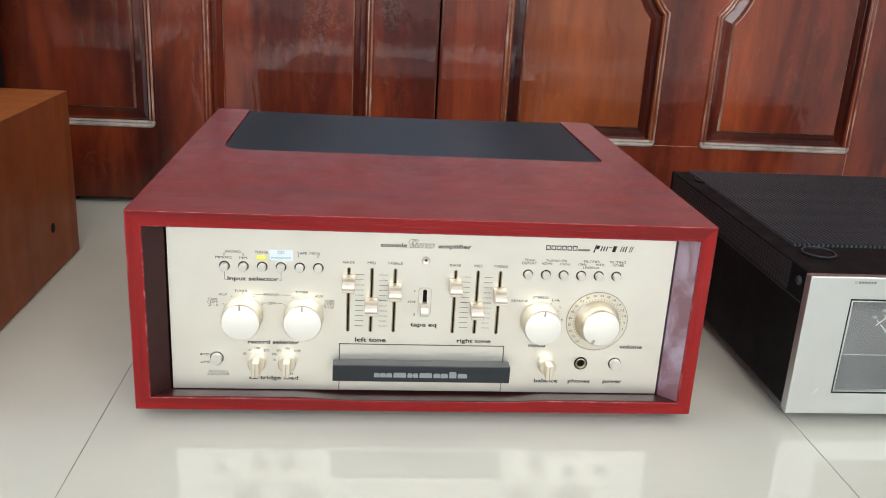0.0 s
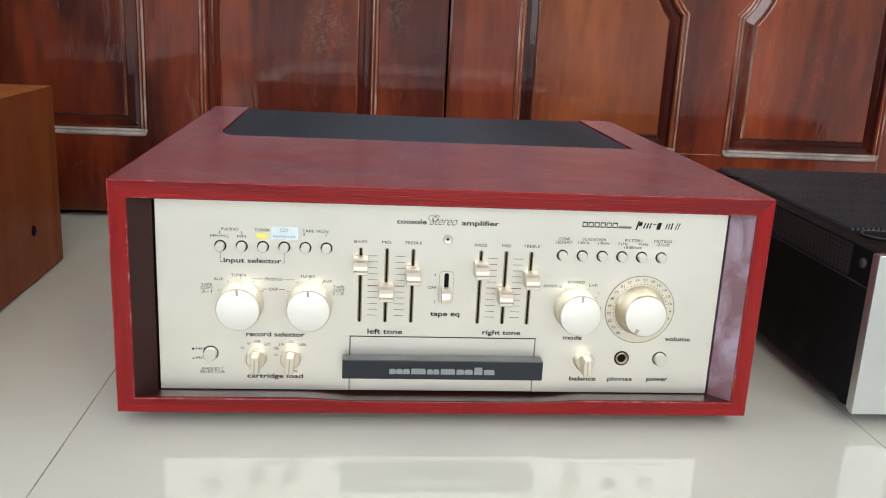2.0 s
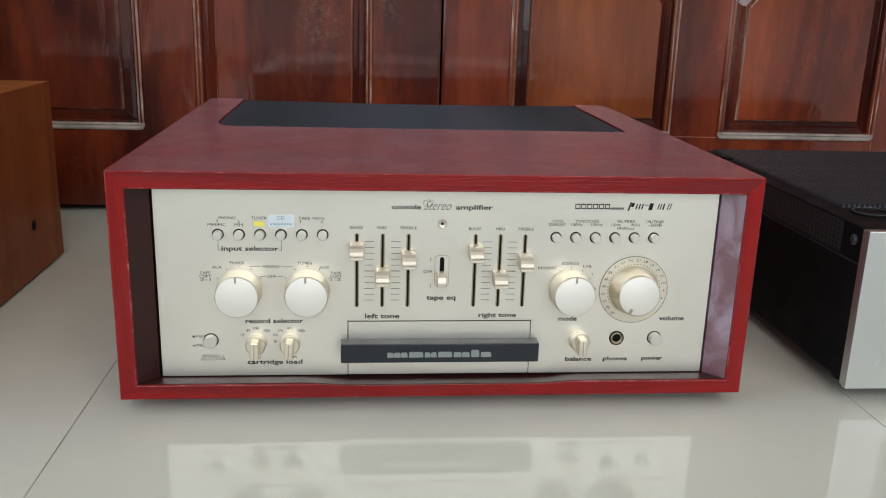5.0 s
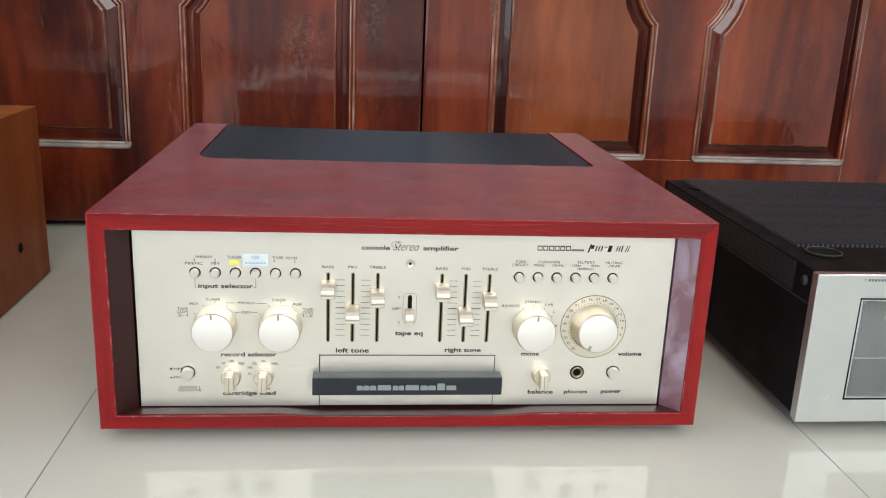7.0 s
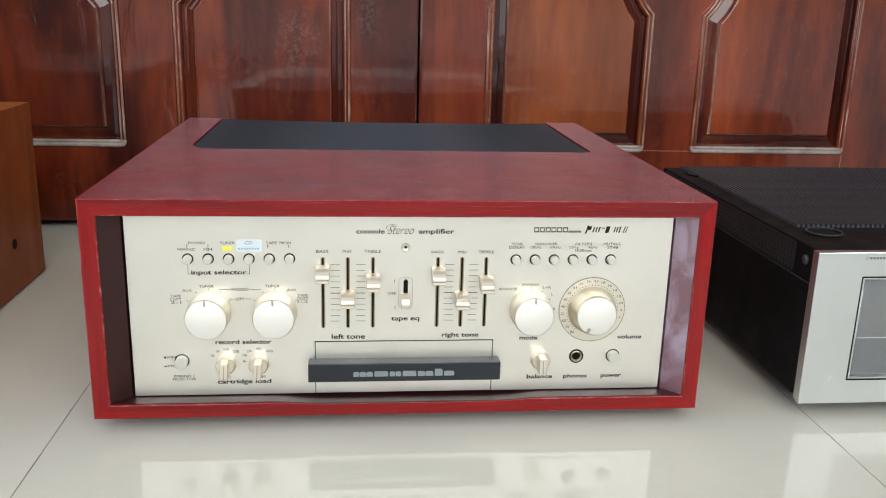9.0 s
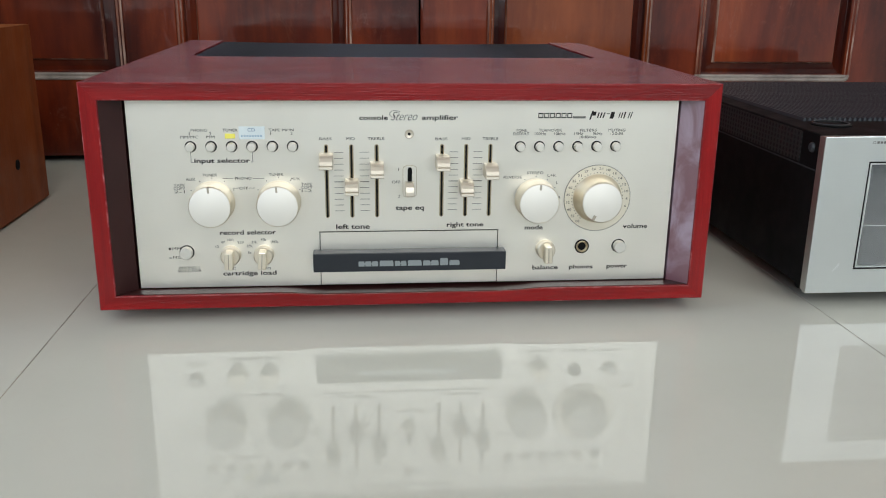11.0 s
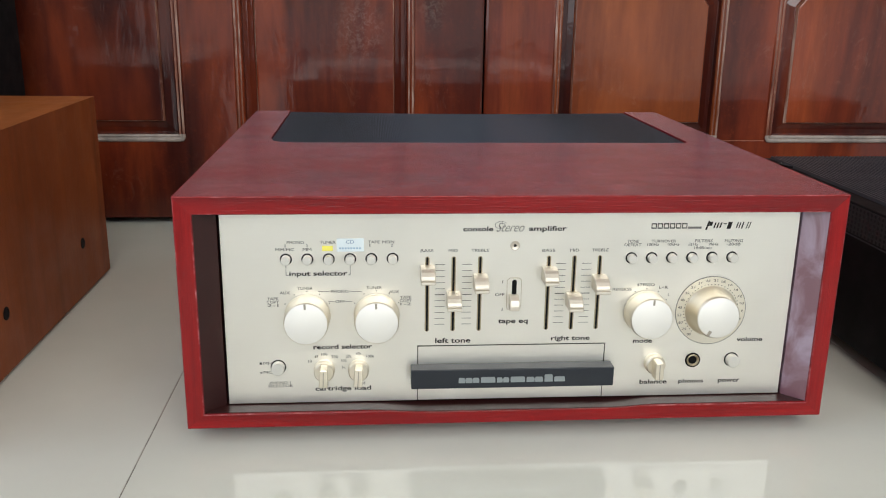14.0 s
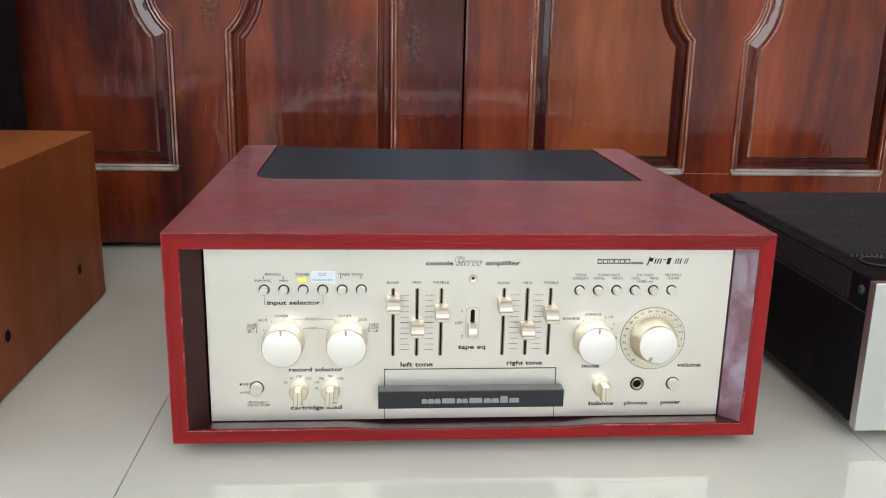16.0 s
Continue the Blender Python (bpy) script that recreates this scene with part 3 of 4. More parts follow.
box(bm, -DX - 0.001, DX + 0.001, 0.0042, 0.0049, PB, DT + 0.001)
part("flap_gap", bm, SLOT_BLACK, amp)
flat_bar(0, DT + 0.00015, 2 * DX + 0.001, 0.0005, SLOT_BLACK, plate, "seam")
for s in (-1, 1):
    flat_bar(s * (DX + 0.00015), (PB + DT) / 2, 0.00045, DT - PB, SLOT_BLACK, plate, "seam")

bar = part("pull_bar", soft_box(-0.0748, 0.0748, -0.0120, -0.0002, 0.0396, 0.0546, 0.0006, 2), BLACK_BAR, amp, "black bar handle with a grey inlaid logo")
x = -0.0402
for w, h, stems in ((0.0160, 0.0040, 3), (0.0115, 0.0044, 1), (0.0098, 0.0040, 2), (0.0115, 0.0044, 1), (0.0130, 0.0040, 2), (0.0070, 0.0058, 1), (0.0088, 0.0040, 1)):
    bm = bmesh.new()
    z0, gap = 0.0440, 0.0005
    pitch = (w - 0.0004) / stems
    for k in range(stems):
        xa = x + pitch * k
        prism(bm, [(xa, z0), (xa + pitch - gap, z0), (xa + pitch - gap, z0 + h - 0.0016), (xa + pitch - 0.0011, z0 + h), (xa + 0.0006, z0 + h), (xa, z0 + h - 0.0007)], "y", -0.0123, -0.0119)
    for k in range(stems - 1):
        xa = x + pitch * (k + 1)
        box(bm, xa - gap, xa, -0.0123, -0.0119, z0 + h - 0.0024, z0 + h - 0.0014)
    part("logo_mark", bm, LOGO_GREY, bar)
    x += w + 0.0003

# rotary knobs
dial_mesh = to_mesh(lathe([(0.0, 0.0), (0.0262, 0.0), (0.0265, 0.0002), (0.0262, 0.0005), (0, 0.0005)], 64), "dial_ring", DIAL_METAL)
edge_mesh = to_mesh(lathe([(0.0264, 0.0), (0.0267, 0.0), (0.0267, 0.00056), (0.0264, 0.00056)], 64), "ring_line", GREY_INK)
knob_mesh = to_mesh(lathe([(0.0163, 0.0004), (0.0165, 0.0010), (0.0164, 0.0034), (0.0160, 0.0040), (0.0160, 0.0046), (0.0158, 0.0150), (0.0156, 0.0156), (0.0157, 0.0162), (0.0155, 0.0172), (0.0150, 0.0178)], 56), "knob_body", KNOB_METAL)
face_mesh = to_mesh(lathe([(0.0150, 0.0178), (0.0147, 0.0180), (0.0, 0.0180)], 56), "knob_face", KNOB_FACE)
vol_mesh = to_mesh(lathe([(0.0192, 0.0006), (0.0194, 0.0012), (0.0188, 0.0022), (0.0170, 0.0050), (0.0164, 0.0140), (0.0160, 0.0157), (0.0153, 0.0164)], 56), "volume_body", KNOB_METAL)
vol_face = to_mesh(lathe([(0.0153, 0.0164), (0.0150, 0.0166), (0.0, 0.0166)], 56), "volume_face", KNOB_FACE)


def pointer(parent, cx, cz, r0, r1, angle, y, wide=0.0011):
    bm = bmesh.new()
    box(bm, -wide / 2, wide / 2, -0.0002, 0.0006, r0, r1)
    part("pointer_notch", bm, GREY_METAL, parent, loc=(cx, y, cz), turn=(0, angle, 0))


GREY_METAL = metal("notch_metal", (0.44, 0.40, 0.33), 0.5)
KZ = 0.0935
for kx, ang in ((-0.1490, -2), (-0.0995, -2), (0.0984, 2)):
    k = part("rotary_knob", knob_mesh, KNOB_METAL, amp, "round champagne metal selector knob", loc=(kx, 0, KZ))
    part("knob_face", face_mesh, KNOB_FACE, k, loc=(kx, 0, KZ))
    pointer(k, kx, KZ, 0.0108, 0.0149, ang, -0.01805, 0.0015)
VX, VZ = 0.1480, 0.0935
ring = part("volume_dial", dial_mesh, CHAMPAGNE, plate, loc=(VX, 0, VZ))
part("ring_line", edge_mesh, GREY_INK, plate, loc=(VX, 0, VZ))
k = part("volume_knob", vol_mesh, KNOB_METAL, amp, "large round champagne volume knob", loc=(VX, 0, VZ))
part("knob_face", vol_face, KNOB_FACE, k, loc=(VX, 0, VZ))
pointer(k, VX, VZ, 0.0112, 0.0152, 207, -0.0167, 0.0024)

# printed volume scale
numbers = ["oo", "75", "60", "52", "45", "40", "35", "31", "27", "24", "21", "18", "16", "14", "12", "10", "8", "6"]
for i, t in enumerate(numbers):
    a = radians(219 + i * 14.5)
    lettering(t, VX + 0.0238 * math.sin(a), VZ + 0.0238 * math.cos(a), 0.0012 * len(t) + (0.0006 if len(t) > 1 else 0), 0.0019, INK, plate, y=-0.0008)
dot_mesh = to_mesh(lathe([(0.00038, 0.0), (0.00038, 0.0001), (0, 0.0001)], 10), "dot", INK)
for i in range(35):
    a = radians(219 + i * 7.25)
    part("dot", dot_mesh, INK, plate, loc=(VX + 0.0205 * math.sin(a), -0.0006, VZ + 0.0205 * math.cos(a)))
for kx, r, angs in ((-0.1490, 0.0180, (-61, -30, 0, 30, 61)), (-0.0995, 0.0180, (-61, -30, 0, 30, 61)), (0.0984, 0.0174, (-30, 0, 31, 61, 92))):
    for a in angs:
        part("dot", dot_mesh, INK, plate, loc=(kx + r * math.sin(radians(a)), -0.0001, KZ + 0.0004 + r * math.cos(radians(a))))

# small pointer knobs
small_base = to_mesh(lathe([(0.0076, 0.0), (0.0077, 0.0008), (0.0076, 0.0030), (0.0073, 0.0034), (0.0073, 0.0064), (0.0066, 0.0072), (0, 0.0072)], 36), "base", KNOB_METAL)


def small_knob(cx, cz, angle):
    k = part("pointer_knob", small_base, KNOB_METAL, amp, "small champagne metal pointer knob", loc=(cx, 0, cz))
    bm = bmesh.new()
    prism(bm, [(-0.0026, 0.0058), (0.0026, 0.0058), (0.0031, 0.003), (0.0031, -0.0078), (-0.0031, -0.0078), (-0.0031, 0.003)], "y", -0.0068, -0.0160)
    bmesh.ops.bevel(bm, geom=bm.edges[:], offset=0.0006, segments=2, affect="EDGES", profile=0.5)
    part("grip", bm, KNOB_METAL, k, loc=(cx, 0, cz), turn=(0, angle, 0))
    bm = bmesh.new()
    box(bm, -0.0003, 0.0003, -0.0162, -0.0159, -0.0070, 0.0045)
    part("grip_line", bm, GREY_METAL, k, loc=(cx, 0, cz), turn=(0, angle, 0))


small_knob(-0.1380, 0.0515, 2)
small_knob(-0.1130, 0.0515, 4)
small_knob(0.1080, 0.0525, -2)

# push buttons in dark-rimmed holes
hole_mesh = to_mesh(lathe([(0.00425, 0.0), (0.00425, 0.00012), (0, 0.00012)], 28), "hole", SLOT_BLACK)
cap_mesh = to_mesh(lathe([(0.0033, 0.0), (0.0033, 0.0044), (0.0029, 0.0052), (0.0, 0.0054)], 28), "button", BUTTON)
big_hole = to_mesh(lathe([(0.0056, 0.0), (0.0056, 0.00012), (0, 0.00012)], 32), "hole", SLOT_BLACK)
big_cap = to_mesh(lathe([(0.0048, 0.0), (0.0048, 0.0050), (0.0043, 0.0058), (0.0, 0.0060)], 32), "button", BUTTON)


def push_button(cx, cz, big=False):
    b = part("push_button", big_cap if big else cap_mesh, KNOB_FACE, amp, loc=(cx, 0, cz))
    part("button_hole", big_hole if big else hole_mesh, SLOT_BLACK, b, loc=(cx, 0, cz))


for i in range(6):
    push_button(-0.1630 + 0.0150 * i, 0.1358)
    push_button(0.0850 + 0.0150 * i, 0.1348)
push_button(-0.1712, 0.0540, True)
push_button(0.1680, 0.0540, True)
jack = part("headphone_jack", lathe([(0.0057, 0.0), (0.0058, 0.0006), (0.0055, 0.0012), (0.0049, 0.0012), (0.0046, 0.0004), (0.0045, -0.006)], 36), SLOT_BLACK, amp, "headphone socket with a steel bush", loc=(0.1380, 0, 0.0540))
part("bush", lathe([(0.0047, 0.0010), (0.0043, 0.0012), (0.0032, 0.0002), (0.0031, -0.004)], 32), BRONZE, jack, loc=(0.1380, -0.0002, 0.0540))
part("socket", lathe([(0.0033, 0.0002), (0.0, 0.0002)], 24), SLOT_BLACK, jack, loc=(0.1380, 0, 0.0540))
screw = part("trim_screw", lathe([(0.0034, 0.0), (0.0035, 0.0006), (0.0031, 0.0010), (0.0022, 0.0004), (0.0, 0.0002)], 28), CAP_METAL, amp, loc=(-0.0005, 0, 0.1448))
part("screw_slot", lathe([(0.0011, 0.0), (0.0011, 0.0005), (0, 0.0005)], 16), INK, screw, loc=(-0.0005, 0, 0.1448))

# tone sliders
SLOT_TOP, SLOT_LOW = 0.1366, 0.0804


def stadium(w, z0, z1, n=8):
    r = w / 2
    return [(r * math.cos(a), z1 - r + r * math.sin(a)) for a in np.linspace(0, math.pi, n)] + [(r * math.cos(a), z0 + r + r * math.sin(a)) for a in np.linspace(math.pi, 2 * math.pi, n)]


def rounded(w, z0, z1, r, n=5):
    out = []
    for cx, cz, a0 in ((w / 2 - r, z1 - r, 0), (r - w / 2, z1 - r, 90), (r - w / 2, z0 + r, 180), (w / 2 - r, z0 + r, 270)):
        out += [(cx + r * math.cos(radians(a)), cz + r * math.sin(radians(a))) for a in np.linspace(a0, a0 + 90, n)]
    return out


def slider(cx, cz):
    bm = bmesh.new()
    prism(bm, stadium(0.0032, SLOT_LOW - 0.0005, SLOT_TOP + 0.0005), "y", -0.00045, 0.0002)
    bmesh.ops.bevel(bm, geom=[e for e in bm.edges if all(abs(v.co.y + 0.00045) < 1e-6 for v in e.verts)], offset=0.0003, segments=1, affect="EDGES")
    s = part("tone_slider", bm, BRONZE, amp, "sliding tone control with a squared metal cap", loc=(cx, 0, 0))
    bm = bmesh.new()
    prism(bm, stadium(0.0016, SLOT_LOW, SLOT_TOP), "y", -0.00052, 0.0002)
    part("slot", bm, SLOT_BLACK, s, loc=(cx, 0, 0))
    bm = bmesh.new()
    prism(bm, [(-0.0006, 0.0050), (-0.0060, 0.0050), (-0.0095, 0.0043), (-0.0124, 0.0027), (-0.0146, 0.0005), (-0.0158, -0.0014), (-0.0159, -0.0022), (-0.0153, -0.0026), (-0.0166, -0.0030), (-0.0168, -0.0048), (-0.0160, -0.0053), (-0.0006, -0.0053)], "x", -0.0052, 0.0052)
    bmesh.ops.bevel(bm, geom=[e for e in bm.edges if abs(e.verts[0].co.x - e.verts[1].co.x) < 1e-6], offset=0.0005, segments=2, affect="EDGES", profile=0.5)
    part("slider_cap", bm, CAP_METAL, s, loc=(cx, 0, cz))


for cx, cz in ((-0.0632, 0.1260), (-0.0443, 0.1062), (-0.0252, 0.1193), (0.0246, 0.1244), (0.0432, 0.1046), (0.0619, 0.1176)):
    slider(cx, cz)
for cx in (-0.0540, -0.0345, 0.0335, 0.0523):
    for i in range(11):
        flat_bar(cx, 0.1310 - 0.00455 * i, 0.0070, 0.00050 if i == 5 else 0.00028, INK, plate, "tick")

# tape equaliser switch
bm = bmesh.new()
prism(bm, rounded(0.0108, 0.0958, 0.1206, 0.0030), "y", -0.0003, 0.0002)
sw = part("lever_switch", bm, BRONZE, amp, "small lever switch in a rounded recess")
bm = bmesh.new()
prism(bm, rounded(0.0102, 0.0961, 0.1203, 0.0027), "y", -0.0004, 0.0002)
part("recess", bm, CHAMPAGNE, sw)
bm = bmesh.new()
prism(bm, stadium(0.0034, 0.0985, 0.1192), "y", -0.0005, 0.0002)
part("slot", bm, SLOT_BLACK, sw)
bm = bmesh.new()
prism(bm, [(-0.0004, 0.0052), (-0.004, 0.0050), (-0.0078, 0.0020), (-0.0090, -0.0020), (-0.0090, -0.0052), (-0.0004, -0.0052)], "x", -0.0034, 0.0034)
bmesh.ops.bevel(bm, geom=bm.edges[:], offset=0.0005, segments=2, affect="EDGES", profile=0.5)
part("lever", bm, CAP_METAL, sw, loc=(-0.0003, 0, 0.1032))

# stickers
part("sticker", soft_box(-0.1375, -0.1300, -0.0003, 0.0001, 0.1418, 0.1455, 0.0001, 1), YELLOW, plate, "small yellow sticker")
cd = part("sticker", soft_box(-0.1272, -0.1082, -0.0003, 0.0001, 0.1412, 0.1508, 0.0001, 1), PALE_BLUE, plate, "pale blue paper label")
BLUE_INK = plain("blue_print", (0.08, 0.16, 0.28), 0.6)
PALE_INK = plain("pale_blue_print", (0.26, 0.38, 0.48), 0.6)
lettering("CD", -0.1180, 0.1483, 0.0056, 0.0024, BLUE_INK, plate, y=-0.0004, bold=0.0)
for i in range(8):
    flat_bar(-0.1250 + 0.0020 * i, 0.1437, 0.0013, 0.0013, PALE_INK, plate, y=-0.0004)

# bold lower-case captions
for t, xa, xb, zc, h in (("input selector", -0.1610, -0.1200, 0.1247, 0.0046), ("record selector", -0.1455, -0.1030, 0.0692, 0.0036),
                         ("cartridge load", -0.1450, -0.1040, 0.0358, 0.0046), ("left tone", -0.0570, -0.0310, 0.0728, 0.0040),
                         ("right tone", 0.0290, 0.0580, 0.0728, 0.0046), ("tape eq", -0.0110, 0.0110, 0.0866, 0.0044),
                         ("mode", 0.0910, 0.1055, 0.0702, 0.0036), ("volume", 0.1705, 0.1905, 0.0702, 0.0036),
                         ("balance", 0.0985, 0.1195, 0.0368, 0.0036), ("phones", 0.1285, 0.1480, 0.0364, 0.0044),
                         ("power", 0.1595, 0.1765, 0.0360, 0.0036), ("console", -0.0380, -0.0165, 0.1572, 0.0036),
                         ("amplifier", 0.0090, 0.0365, 0.1567, 0.0048)):
    lettering(t, (xa + xb) / 2, zc, xb - xa, h, INK, plate, bold=0.022)
lettering("Stereo", -0.0042, 0.1584, 0.0200, 0.0066, INK, plate, shear=0.5, bold=-0.012)
# flourish round the capital of the script word
cu = bpy.data.curves.new("flourish", "CURVE")
cu.dimensions, cu.bevel_depth, cu.bevel_resolution = "3D", 0.00014, 1
sp = cu.splines.new("POLY")
sp.points.add(39)
for i in range(40):
    a = 2.2 * math.pi * i / 39 + 0.6
    sp.points[i].co = (-0.0112 + (0.0048 - 0.00005 * i) * math.cos(a), -0.00015, 0.1597 + (0.0030 - 0.00003 * i) * math.sin(a), 1)
fl = new("flourish_curve", cu)
fm = bpy.data.meshes.new_from_object(fl.evaluated_get(bpy.context.evaluated_depsgraph_get()))
bpy.data.objects.remove(fl)
fm.materials.clear()
fm.materials.append(INK)
part("flourish", fm, INK, plate)

# small capitals
S = 0.0021
for t, xc, zc, w in (("PHONO", -0.1560, 0.1481, 0.0120), ("1", -0.1632, 0.1457, 0.0006), ("2", -0.1480, 0.1457, 0.0014),
                     ("MM/MC", -0.1635, 0.1430, 0.0130), ("MM", -0.1480, 0.1430, 0.0060), ("TUNER", -0.1335, 0.1481, 0.0110),
                     ("TAPE", -0.1012, 0.1481, 0.0082), ("MON", -0.0910, 0.1481, 0.0082), ("1", -0.1040, 0.1457, 0.0006), ("2", -0.0885, 0.1457, 0.0014),
                     ("BASS", -0.0635, 0.1414, 0.0092), ("MID", -0.0448, 0.1414, 0.0066), ("TREBLE", -0.0255, 0.1414, 0.0126),
                     ("BASS", 0.0240, 0.1410, 0.0092), ("MID", 0.0430, 0.1410, 0.0066), ("TREBLE", 0.0617, 0.1410, 0.0122),
                     ("TONE", 0.0855, 0.1473, 0.0086), ("DEFEAT", 0.0855, 0.1447, 0.0124), ("TURNOVER", 0.1080, 0.1473, 0.0180),
                     ("100Hz", 0.1003, 0.1447, 0.0086), ("10kHz", 0.1155, 0.1447, 0.0086), ("FILTERS", 0.1378, 0.1473, 0.0132),
                     ("15Hz", 0.1302, 0.1447, 0.0068), ("9kHz", 0.1452, 0.1447, 0.0074), ("18dB/oct", 0.1378, 0.1421, 0.0132),
                     ("MUTING", 0.1602, 0.1473, 0.0134), ("-20dB", 0.1602, 0.1447, 0.0104),
                     ("AUX", -0.1647, 0.1110, 0.0070), ("TUNER", -0.1503, 0.1142, 0.0108), ("TAPE", -0.1733, 0.1066, 0.0080),
                     ("COPY", -0.1733, 0.1041, 0.0086), ("2-1", -0.1733, 0.1016, 0.0076), ("PHONO", -0.1257, 0.1116, 0.0122),
                     ("OFF", -0.1257, 0.1040, 0.0068), ("TUNER", -0.1012, 0.1142, 0.0108), ("AUX", -0.0870, 0.1110, 0.0070),
                     ("TAPE", -0.0786, 0.1066, 0.0080), ("COPY", -0.0786, 0.1041, 0.0086), ("1-2", -0.0786, 0.1016, 0.0076),
                     ("REVERSE", 0.0800, 0.1108, 0.0142), ("STEREO", 0.0975, 0.1142, 0.0130), ("L+R", 0.1108, 0.1120, 0.0066),
                     ("L", 0.1153, 0.1062, 0.0013), ("R", 0.1178, 0.0942, 0.0016), ("1", -0.0085, 0.1175, 0.0005),
                     ("OFF", -0.0105, 0.1078, 0.0066), ("2", -0.0082, 0.0966, 0.0014), ("MM", -0.1788, 0.0570, 0.0062), ("MC", -0.1788, 0.0500, 0.0062),
                     ("PHONO 1", -0.1702, 0.0415, 0.0150), ("SELECTOR", -0.1702, 0.0390, 0.0180),
                     ("10", -0.1482, 0.0582, 0.0024), ("47", -0.1437, 0.0616, 0.0030), ("100", -0.1378, 0.0634, 0.0044), ("220", -0.1303, 0.0614, 0.0048),
                     ("1k", -0.1238, 0.0530, 0.0024), ("10k", -0.1235, 0.0582, 0.0038), ("27k", -0.1200, 0.0614, 0.0040), ("47k", -0.1130, 0.0634, 0.0040),
                     ("100k", -0.1045, 0.0614, 0.0056), ("MC", -0.1375, 0.0400, 0.0050), ("MM", -0.1110, 0.0400, 0.0050)):
    lettering(t, xc, zc, w, S, INK, plate)
for xa, xb, zc in ((-0.1412, -0.1332, 0.1116), (-0.1182, -0.1102, 0.1114), (-0.1340, -0.1300, 0.1040), (-0.1215, -0.1172, 0.1040),
                   (-0.1632, -0.1614, 0.1240), (-0.1196, -0.1180, 0.1240)):
    flat_bar((xa + xb) / 2, zc, xb - xa, 0.00028, INK, plate, "tick")
for xc in (-0.1632, -0.1180):
    flat_bar(xc, 0.1278, 0.00028, 0.0076, INK, plate, "tick")
flat_bar(-0.1838, 0.0570, 0.0016, 0.0016, INK, plate)
flat_bar(-0.1838, 0.0496, 0.0018, 0.0007, INK, plate)

# maker's series mark as plain shapes
for i in range(6):
    xc = 0.1000 + 0.0045 * i
    for dz in (-0.0016, 0.0016):
        flat_bar(xc, 0.1586 + dz, 0.0038, 0.0008, INK, plate, "series_mark")
    for dx in (-0.0016, 0.0016):
        flat_bar(xc + dx, 0.1586, 0.0006, 0.0026, INK, plate, "series_mark")
flat_bar(0.1300, 0.1572, 0.0100, 0.0016, GREY_INK, plate)
for xc, w, h, lean in ((0.1395, 0.0012, 0.0068, 0.0010), (0.1418, 0.0024, 0.0030, 0.0004), (0.1448, 0.0010, 0.0042, 0.0006), (0.1470, 0.0010, 0.0042, 0.0006),
                       (0.1492, 0.0010, 0.0042, 0.0006), (0.1525, 0.0026, 0.0006, 0), (0.1558, 0.0030, 0.0052, 0.0006), (0.1615, 0.0008, 0.0044, 0.0006),
                       (0.1634, 0.0008, 0.0044, 0.0006), (0.1655, 0.0010, 0.0050, 0.0006), (0.1690, 0.0007, 0.0050, 0.0008), (0.1708, 0.0007, 0.0050, 0.0008)):
    flat_bar(xc, 0.1588 if h > 0.003 else 0.1600, w, h, INK, plate, "series_mark", lean=lean)


# ---- silver-fronted unit with a meter window ----
unit = thing("metering_unit", 0.545, 0.17, 0, "silver-fronted audio unit with black ribbed cover and meter window", "audio unit")
UX0, UX1, UF, UB, UZ0, UZ1 = 0.3245, 0.7645, -0.0115, 0.361, 0.0140, 0.1432
WX0, WX1, WZ0, WZ1 = 0.3628, 0.7262, 0.0342, 0.1236
bm = bmesh.new()
for a, b, c, d in ((UX0, WX0, UZ0, UZ1), (WX1, UX1, UZ0, UZ1), (WX0, WX1, UZ0, WZ0), (WX0, WX1, WZ1, UZ1)):
    box(bm, a, b, UF, UF + 0.0055, c, d)
bmesh.ops.remove_doubles(bm, verts=bm.verts[:], dist=1e-6)
rim_bevel(bm, lambda e: all(abs(v.co.y - UF) < 1e-6 for v in e.verts) and (all(abs(v.co.x - UX0) < 1e-6 for v in e.verts) or all(abs(v.co.z - UZ1) < 1e-6 for v in e.verts)), 0.0006)
panel = part("front_panel", bm, SILVER, unit, "scratched silver aluminium front panel")
part("panel_edge", soft_box(UX0 + 0.0006, UX1 - 0.0006, UF + 0.0056, UF + 0.0105, UZ0 + 0.0006, UZ1 - 0.0006, 0.0004, 1), SILVER, unit)
cover = part("cover", soft_box(UX0 + 0.0025, UX1 - 0.0025, UF + 0.0106, UB, UZ0 + 0.002, UZ1, 0.0012), BLACK_PAINT, unit, "black painted steel cover")
# ribs along the top
bm = bmesh.new()
prism(bm, [(0, 0.00005), (0.0030, 0.00005), (0.0023, 0.0030), (0.0007, 0.0030)], "y", 0.0700, UB - 0.004)
rib_mesh = to_mesh(bm, "rib", BLACK_RIB)
for i in range(87):
    part("rib", rib_mesh, BLACK_RIB, cover, loc=(UX0 + 0.022 + 0.0046 * i, 0, UZ1))
